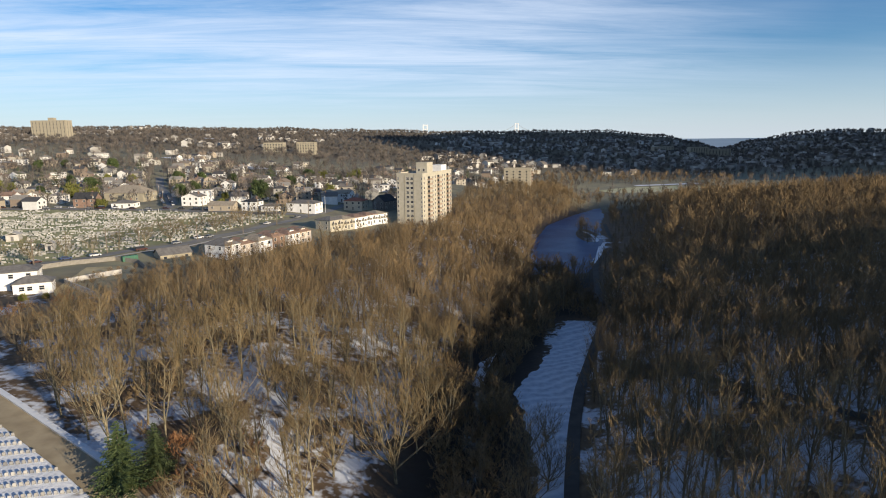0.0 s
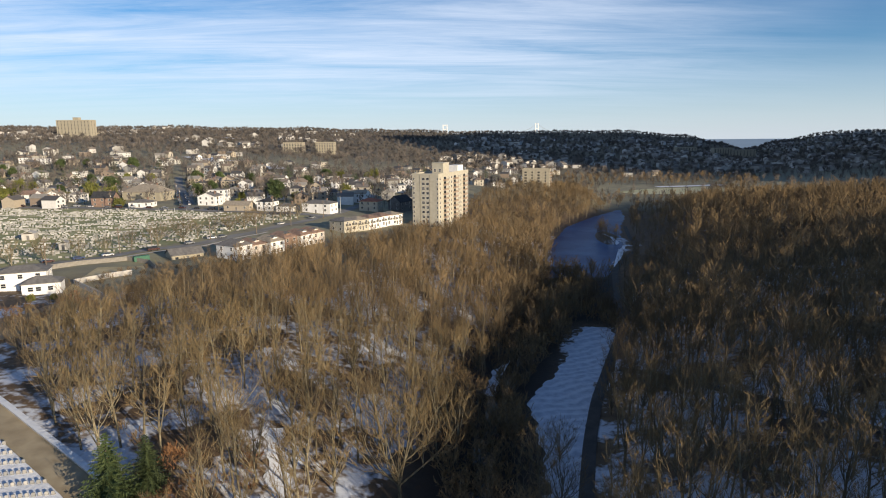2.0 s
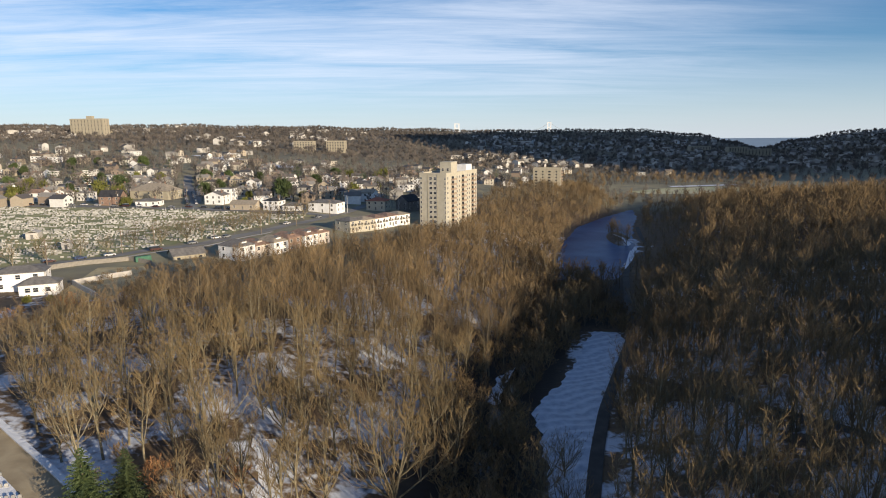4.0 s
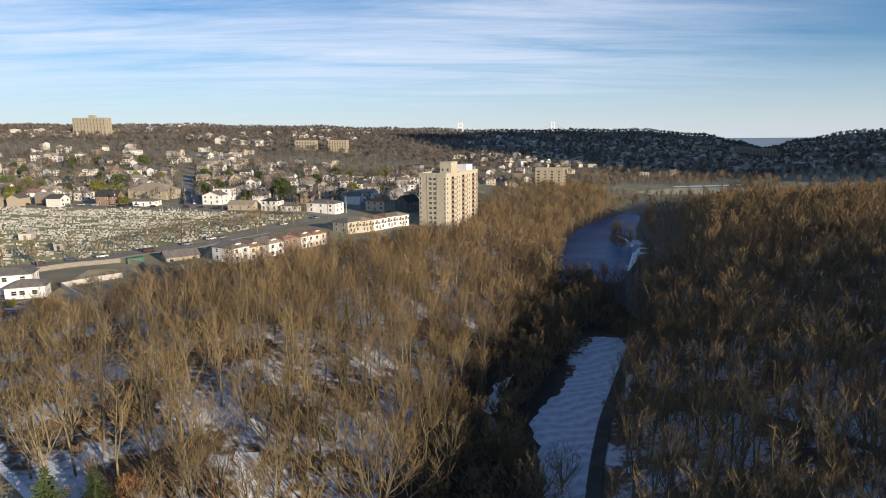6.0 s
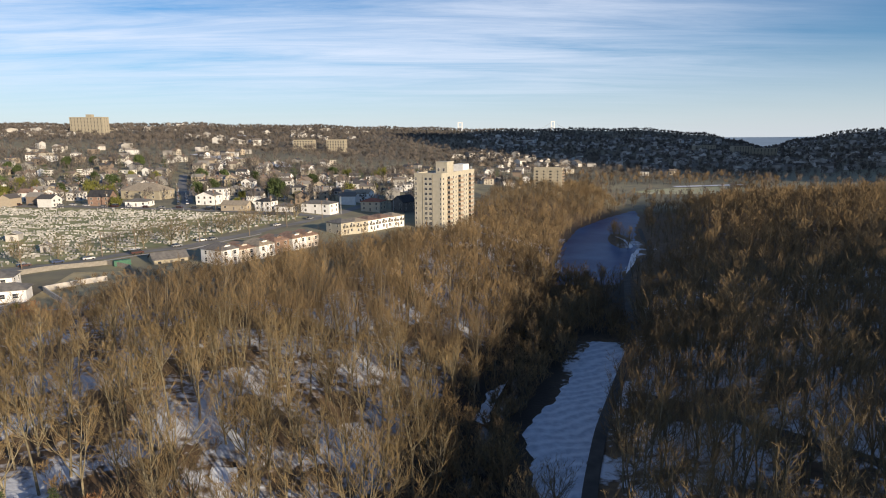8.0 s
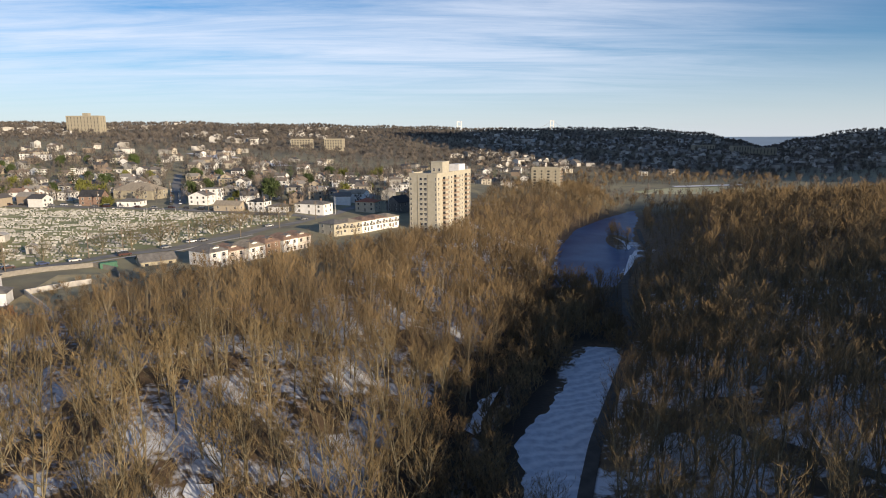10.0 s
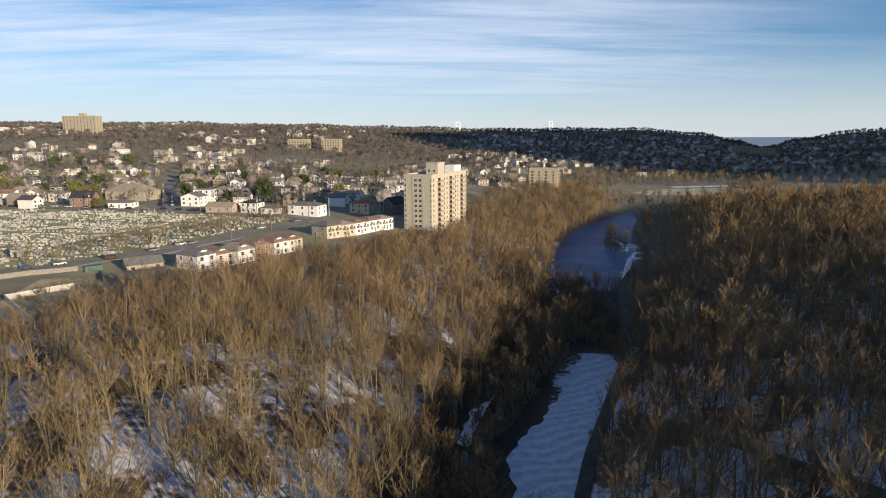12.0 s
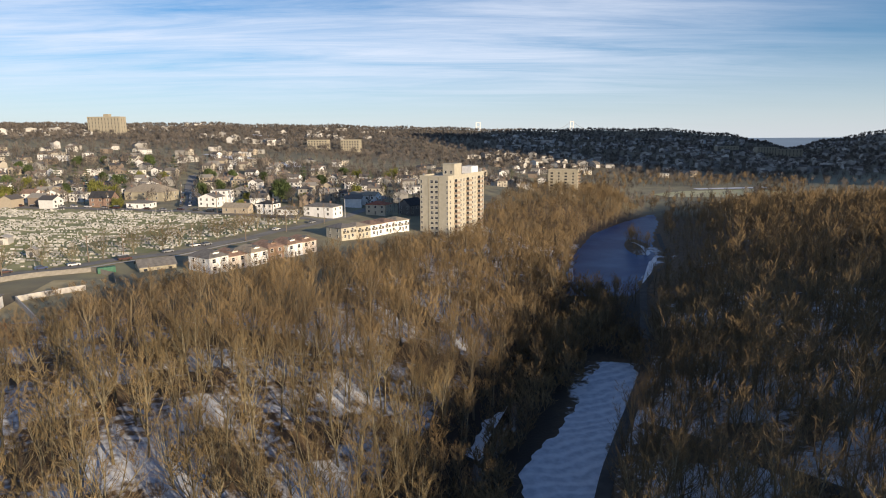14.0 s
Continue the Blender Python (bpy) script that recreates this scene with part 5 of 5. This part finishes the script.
rg = random.Random(11)
SPRUCE = conifer(rg, 13, 4.4, 20)
spruce = evergreen(SPRUCE, NEEDLE, "dense green spruce beside the drive at the wood's edge", -53.5, 92.5, 1.0, name="spruce")
copy_thing(spruce, Matrix.LocRotScale((-50.5, 98, z_at(-50.5, 98)), Euler((0, 0, 2)), None)).scale = (0.8, 0.8, 0.8)
far_spruce = evergreen(conifer(rg, 13, 4.4, 11), NEEDLE, "tall dark green spruce among the houses", -278, 498, 1.1, name="spruce", group="garden spruces")
for x, y, s in ((-352, 560, 1.5), (-322, 655, 1.6), (-246, 560, 1.0), (-330, 585, 1.2), (-225, 515, 0.9), (-300, 480, 0.8), (-160, 520, 1.2), (-390, 520, 1.1), (-420, 610, 1.4), (-180, 640, 1.3), (-95, 560, 1.0), (30, 780, 1.2), (90, 900, 1.3), (-60, 700, 1.1)):
    copy_thing(far_spruce, Matrix.LocRotScale((x, y, z_at(x, y) - 0.3), Euler((0, 0, x)), None)).scale = (s * 1.1, s * 1.1, s)
    taken.append((x, y, 5))
PINE = leafy(rg, 13, 6.0, 110, 0.75)
pine = evergreen(PINE, NEEDLE, "large dark rounded pine above the houses", -136, 452, 1.15, name="pine")
for x, y, s in ((-146, 470, 0.8), (-310, 540, 0.9), (-262, 610, 0.9), (-370, 690, 1.0), (-205, 600, 0.8)):
    copy_thing(pine, at_ground(x, y, x)).scale = (s, s, s)
SHR = leafy(rg, 4.2, 2.6, 80, 0.4)
shrub = evergreen(SHR, SHRUB, "yellow-green clipped evergreen shrub beside a house", -238.5, 425, 1.35, "shrub", "shrub")
for x, y, s in ((-303, 470, 1.3), (-168, 470, 1.0), (-160, 440, 0.9), (-325, 520, 1.2), (-190, 520, 1.0), (-131, 415, 0.7), (-65, 416, 0.8), (-134, 189, 0.45), (-128, 191, 0.4), (-270, 520, 1.1)):
    copy_thing(shrub, at_ground(x, y, x)).scale = (s, s, s)


def more_evergreens():
    """Conifers and broad evergreens in the gardens."""
    r = random.Random(91)
    n = 0
    while n < 46:
        y = r.uniform(436, 720)
        x = r.uniform(-0.84 * y, np.interp(y, (436, 720), (-100, 20)))
        if not all((x - a) ** 2 + (y - b) ** 2 > (4 + q) ** 2 for a, b, q in taken) or abs(x + 189 + (y - 414) * 0.47) < 9:
            continue
        src = (far_spruce, pine, shrub)[n % 3]
        k = r.uniform(0.6, 1.25) if src is far_spruce else r.uniform(0.55, 0.85) if src is pine else r.uniform(1.2, 2.2)
        copy_thing(src, at_ground(x, y, r.uniform(0, 360), 0.3)).scale = (k, k, k * r.uniform(0.9, 1.2))
        taken.append((x, y, 3.5 * k))
        n += 1


more_evergreens()


# ---- more houses up the slopes ----
HOUSE_KINDS = [
    house(9, 11, 2, "gable", SIDING, SHINGLE, "two-storey sided house with gabled roof on the slope", "houses on the slope", 2.6, "y", 1),
    house(11, 9, 2, "gable", SIDING, SHINGLE, "wide two-storey house with side-gabled roof on the slope", "houses on the slope", 2.6, "x", 1),
    house(10, 10, 2, "hip", SIDING, SHINGLE, "square two-storey house with hipped roof on the slope", "houses on the slope", 2.4, "x", 1),
    house(12, 9, 1, "gable", SIDING, SHINGLE, "low single-storey house with gabled roof on the slope", "houses on the slope", 2.4, "x", 1, porch=True),
    house(13, 10, 2, "flat", SIDING, FLATROOF, "flat-roofed pale building on the slope", "houses on the slope", 0, "x", 1, False)]


def free(x, y, r):
    return all((x - a) ** 2 + (y - b) ** 2 > (r + q) ** 2 for a, b, q in taken)


def build_suburb():
    r = random.Random(31)
    n = 0
    spots = []
    # streets run across the slope, with gardens between the rows
    for y in range(446, 860, 27):
        for k in range(90):
            x = -0.86 * y - 30 + k * 16.5 + r.uniform(-3, 3)
            if x > np.interp(y, (446, 520, 600, 700, 860), (-40, -10, 20, 60, 90)):
                break
            spots.append((x, y + r.uniform(-5, 5) + 0.06 * x))
    r.shuffle(spots)
    spots.sort(key=lambda p: p[1] + r.uniform(0, 160))
    first = set()
    for x, y in spots:
        if n >= 215 or r.random() < 0.12 or not free(x, y, 6.5) or abs(x + 189 + (y - 414) * 0.47) < 11:
            continue
        k = r.choice((0, 0, 1, 1, 2, 3, 4))
        m = at_ground(x, y, r.choice((0, 0, 90, -90, 180)) + r.uniform(-12, 12))
        if k in first:
            copy_thing(HOUSE_KINDS[k], m)
        else:
            HOUSE_KINDS[k].matrix_world = m
            first.add(k)
        taken.append((x, y, 7.5))
        n += 1


build_suburb()


def far_house_arrays(w, d, h, rise):
    v = [(-w / 2, -d / 2, -3), (w / 2, -d / 2, -3), (w / 2, d / 2, -3), (-w / 2, d / 2, -3), (-w / 2, -d / 2, h), (w / 2, -d / 2, h), (w / 2, d / 2, h), (-w / 2, d / 2, h), (0, -d / 2, h + rise * .95), (0, d / 2, h + rise * .95)]
    f = [(0, 1, 5), (0, 5, 4), (1, 2, 6), (1, 6, 5), (2, 3, 7), (2, 7, 6), (3, 0, 4), (3, 4, 7), (4, 5, 8), (6, 7, 9)]
    o = 0.4
    rv = [(-w / 2 - o, -d / 2 - o, h - .1), (0, -d / 2 - o, h + rise), (w / 2 + o, -d / 2 - o, h - .1), (-w / 2 - o, d / 2 + o, h - .1), (0, d / 2 + o, h + rise), (w / 2 + o, d / 2 + o, h - .1)]
    rf = [(0, 1, 4), (0, 4, 3), (1, 2, 5), (1, 5, 4)]
    return [(np.array(v, np.float32), np.array(f)), (np.array(rv, np.float32), np.array(rf))]


SIDINGS = material("distant_siding", (0.30, 0.28, 0.25), (0.56, 0.55, 0.53), 0.05, 0.85, spread=0.3, island=True)
SHINGLES = material("distant_shingle", (0.09, 0.085, 0.08), (0.2, 0.17, 0.14), 0.05, 0.9, spread=0.4, island=True)


def town_free(x, y, r=4.0):
    ok = np.ones(len(x), bool)
    for a, b, q in taken:
        ok &= (x - a) ** 2 + (y - b) ** 2 > (q + r) ** 2
    return ok


far_spots = scatter(3000, -1500, 1300, 640, 1950, 20, lambda x, y: (x > -0.9 * y - 40) & (x < 0.80 * y) & ~((x > 0.13 * y) & (y < 960)) & (np.sin(x * 0.013 + 1) + np.sin(y * 0.017) + 0.6 * np.sin(x * 0.031 - y * 0.02) > np.where(x > 0, -0.9, 0.1 + np.clip((y - 850) / 300, 0, 1.1)) - np.where((x > 0.2 * y) & (y > 950) & (y < 1500), 0.5, 0)), 41)
far_spots = far_spots[town_free(far_spots[:, 0], far_spots[:, 1], 7)][:900]
far_spots = far_spots[np.argsort(np.hypot(far_spots[:, 0], far_spots[:, 1]))]
rh = random.Random(44)
for x, y in far_spots[:70]:
    copy_thing(HOUSE_KINDS[rh.choice((0, 1, 2, 3, 4))], at_ground(x, y, rh.uniform(-30, 30) + rh.choice((0, 90))))
    taken.append((x, y, 7))
far_spots = far_spots[70:]
woods("distant_houses", [far_house_arrays(9, 11, 5.6, 2.8), far_house_arrays(12, 9, 5.4, 2.5), far_house_arrays(10, 10, 8, 2.5), far_house_arrays(20, 12, 5, 1.5)], far_spots, 42, "small pale houses scattered over distant slopes", 0.9, 1.3, [SIDINGS, SHINGLES])["category"] = "houses"
for x, y in far_spots:
    taken.append((x, y, 7))

# pale open grounds, far off
FIELD = material("playing_field", (0.40, 0.41, 0.22), (0.54, 0.50, 0.33), 0.03, 0.95)
strip("playing_field", [(190, 722), (240, 742), (330, 770)], 60, FIELD, 0.3, "green playing field beyond the pond", "field", widths=[30, 70, 60], step=8)
strip("snow_field", [(250, 800), (340, 815)], 14, SNOW, 0.5, "strip of snow beside the playing field", "snow", step=8)
strip("snow_field", [(-385, 880), (-340, 850), (-320, 830)], 36, SNOW, 0.5, "snowy hillside clearing among the houses", "snow", step=8)
strip("snow_field", [(-262, 830), (-225, 760)], 22, SNOW, 0.5, "snow-covered slope clearing", "snow", step=8)
strip("snow_field", [(-570, 1470), (-520, 1480)], 40, SNOW, 0.6, "distant snowy clearing", "snow", step=8)


def bridge_tower(x, y, z, h, w):
    root = new("bridge_tower")
    for s in (-1, 1):
        part("leg", box(bmesh.new(), s * w / 2 - w * 0.12, s * w / 2 + w * 0.12, -w * 0.15, w * 0.15, -60, h), WHITE, root)
    for f in (0.45, 0.9):
        part("crossbeam", box(bmesh.new(), -w / 2, w / 2, -w * 0.1, w * 0.1, h * f, h * f + w * 0.2), WHITE, root)
    root.matrix_world = pose(x, y, z)
    return tagged(root, "pale steel suspension bridge tower on the horizon", "bridge tower", "bridge towers")


bridge_tower(486, 4050, 95, 62, 20)
bridge_tower(-110, 4100, 95, 60, 26)
cables = new("bridge_cable")
for sx in (-1, 1):
    bm = bmesh.new()
    last = None
    for k in range(9):
        f = k / 8
        p = Vector((486 + sx * f * 150, 4050, 157 - 62 * (1 - (1 - f) ** 2)))
        if last:
            d = p - last
            box(bm, -0.8, d.length + 0.3, -0.8, 0.8, -0.8, 0.8)
            bmesh.ops.transform(bm, matrix=Matrix.Translation(last) @ d.to_track_quat("X", "Z").to_matrix().to_4x4(), verts=bm.verts[-8:])
        last = p
    part("span", bm, STEEL, cables)
tagged(cables, "thin sweeping suspension bridge cable far away", "bridge cable")

# ---- the snowy graves and the drive below the spruce ----
strip("drive", [(-106, 126.5), (-90, 115.8), (-74, 105), (-58.5, 94.5), (-46, 86)], 6.2, SAND, 0.14, "brown dirt drive beside the low wall", "drive")
strip("snow_plot", [(-112, 115.5), (-93, 103), (-78, 93), (-64, 83.5)], 18, SNOW, 0.16, "snow-covered plot of closely set graves", "snow")


def snowy_graves():
    r = np.random.default_rng(17)
    # rows run across the plot and are cut off by the drive
    j, i = np.meshgrid(np.arange(60) * 0.86 - 2, np.arange(15) * 4.7)
    P = np.stack([-112 + j * 0.935 + i * 0.62, 106 + j * 0.355 - i * 0.52], -1).reshape(-1, 2)
    edge = np.interp(P[:, 0], (-110, -88, -72, -56), (126, 111.6, 100.8, 89.5))
    P = P[(P[:, 1] < edge - 0.8) & (P[:, 1] > edge - 17.5)]
    P = P[np.argsort(np.hypot(P[:, 0] + 76, P[:, 1] - 97))]
    for x, y in P[:185]:
        ob = new("headstone", STONE_MESH[0])
        ob.matrix_world = Matrix.LocRotScale((x, y, z_at(x, y) + 0.1), Euler((r.normal(0, .03), 0, radians(20 + r.normal(0, 2)))), Vector((0.56, 0.7, 0.58)))
        tagged(ob, "grey upright stone grave marker standing in snow", "headstone", "headstones in the snow")
    n = len(P) - 185
    join_stones(P[185:], np.zeros(n, int), np.radians(20 + r.normal(0, 2, n)), np.full(n, 0.56), 0.1, "rows of small grey grave markers in snow")


snowy_graves()

plant_woods()


def street_trees():
    p = scatter(4000, -660, 90, 430, 760, 7.6, lambda x, y: (x > -0.95 * y - 40) & (x < np.interp(y, (430, 660, 760), (-45, 40, 80))), 51)
    p = p[town_free(p[:, 0], p[:, 1], 1.0)]
    p = p[np.abs(p[:, 0] + 189 + (p[:, 1] - 414) * 0.47) > 6]
    woods("street_trees", GARDEN, p, 52, "leafless garden trees between suburban houses", 0.5, 0.95, [FAR_BARK, FAR_TWIG])
    r = random.Random(8)
    for x, y, s in ((-155, 265, 0.6), (-141, 284, 0.75), (-124, 309, 0.75), (-120, 318, 0.65), (-113, 335, 0.7), (-107, 350, 0.7), (-101, 360, 0.6), (-178, 240, 0.7), (-192, 228, 0.6), (-116, 328, 0.65), (-163, 259, 0.75), (-148, 274, 0.8), (-133, 293, 0.8), (-129, 300, 0.7), (-110, 342, 0.8), (-104, 355, 0.75), (-171, 249, 0.65), (-98, 368, 0.8), (-184, 234, 0.8)):
        m = Matrix.LocRotScale((x, y, z_at(x, y)), Euler((0, 0, r.uniform(0, 6))), Vector((s * 1.2, s * 1.2, s)))
        bare_tree_thing(r.choice((3, 5, 8)), m, "small leafless roadside tree beside the burial ground", "roadside trees")
    for x, y, s in ((-11.5, 113, 1.4), (15.5, 122, 0.75), (21, 130, 0.6), (18.5, 113, 0.7), (12, 137, 0.7), (74, 221, 1.15), (82, 214, 0.95), (13, 104, 0.8), (66, 236, 1.0), (40, 240, 0.9), (33, 232, 0.85), (58, 196, 0.8)):
        m = Matrix.LocRotScale((x, y, z_at(x, y)), Euler((0, 0, r.uniform(0, 6))), Vector((s, s, s)))
        bare_tree_thing(8, m, "broad-crowned leafless tree with pale spreading limbs", "broad-crowned trees")
    q = scatter(1500, -4, 60, 70, 312, 2.5, lambda x, y: (x > np.interp(y, VALLEY_Y, FOOT_X) - 6) & (np.abs(x - np.interp(y, (70, 105, 127, 145, 160, 176, 195, 215, 226), (12, 15, 18.5, 21.5, 23, 30, 39, 46, 46))) > np.interp(y, (70, 127, 160, 215, 228, 232), (5, 5.5, 9, 8, 6, 0))) & (near_path(x, y) > 2.5) & (x < np.interp(y, VALLEY_Y, VALLEY_X)) & (np.hypot(x - 12, y - 180) > 7), 61)
    woods("creek_thicket", BUSH, q, 62, "dark leafless thicket along the creek", 1.1, 2.2)
    t = scatter(600, 0, 70, 70, 312, 4.4, lambda x, y: (x > np.interp(y, VALLEY_Y, FOOT_X) - 2) & (x < np.interp(y, VALLEY_Y, VALLEY_X) - 3) & ((y > 232) | (x < np.interp(y, (70, 127, 160, 195, 226), (7, 12, 13, 31, 38)))), 63)
    woods("creek_trees", MID, t, 64, "slender leafless trees along the creek", 0.55, 0.8)
    i = scatter(300, 86, 112, 392, 470, 3.6, lambda x, y: np.hypot((x - 101 - (y - 435) * 0.12) / 6, (y - 428) / 38) < 1, 65)
    woods("island_trees", MID, i, 66, "leafless trees on the pond's islet", 0.3, 0.75)
    e = scatter(3600, 60, 420, 575, 940, 7.5, lambda x, y: (x > np.interp(y, (575, 720), (100, 120))) & (x < 0.47 * y) & ~((x > 0.21 * y) & (x < 0.40 * y) & (y > 690) & (y < 815)) & ((y > 606) | (x < np.interp(y, VALLEY_Y, FOOT_X) - 2) | (x > np.interp(y, VALLEY_Y, VALLEY_X) + 3)), 71)
    woods("park_trees", GARDEN, e, 72, "small leafless trees round the far end of the pond", 0.35, 0.8, [FAR_BARK, TWIG_WOOD])
    b = scatter(500, -125, -36, 84, 190, 2.6, lambda x, y: (np.hypot((x + 41) / 12, (y - 101) / 9) < 1) | (np.hypot((x + 116) / 16, (y - 172) / 12) < 1), 67)
    woods("russet_brush", BUSH, b, 68, "russet leafless brush at the wood's edge", 0.9, 1.5, [BARK_WOOD, RUSSET])
    y_ = scatter(700, -140, -90, 190, 250, 3.5, lambda x, y: (x < np.interp(y, (190, 235, 250), (-96, -88, -100))) & (x > np.interp(y, (190, 215, 235, 250), (-112, -133, -124, -112))), 69)
    woods("yard_brush", BUSH, y_, 70, "low brown brush in the empty yard", 0.4, 0.8)

    w = scatter(2600, 56, 170, 222, 560, 3.4, lambda x, y: (x > np.interp(y, (222, 270, 320, 352, 372, 400, 430, 480, 560), (58, 69, 80, 94, 106, 114, 118, 128, 149)) + 1.5) & (x < np.maximum(0.277 * y + 2, np.interp(y, VALLEY_Y, VALLEY_X) + 6)), 75)
    woods("shore_trees", PLAIN, w, 76, "small leafless trees between path and hillside", 0.45, 0.8)
    u = scatter(1400, -125, -6, 86, 190, 6.5, left_wood, 73)
    woods("undergrowth", BUSH, u, 74, "tan leafless saplings and brush under the sunlit trees", 0.6, 1.5)


street_trees()
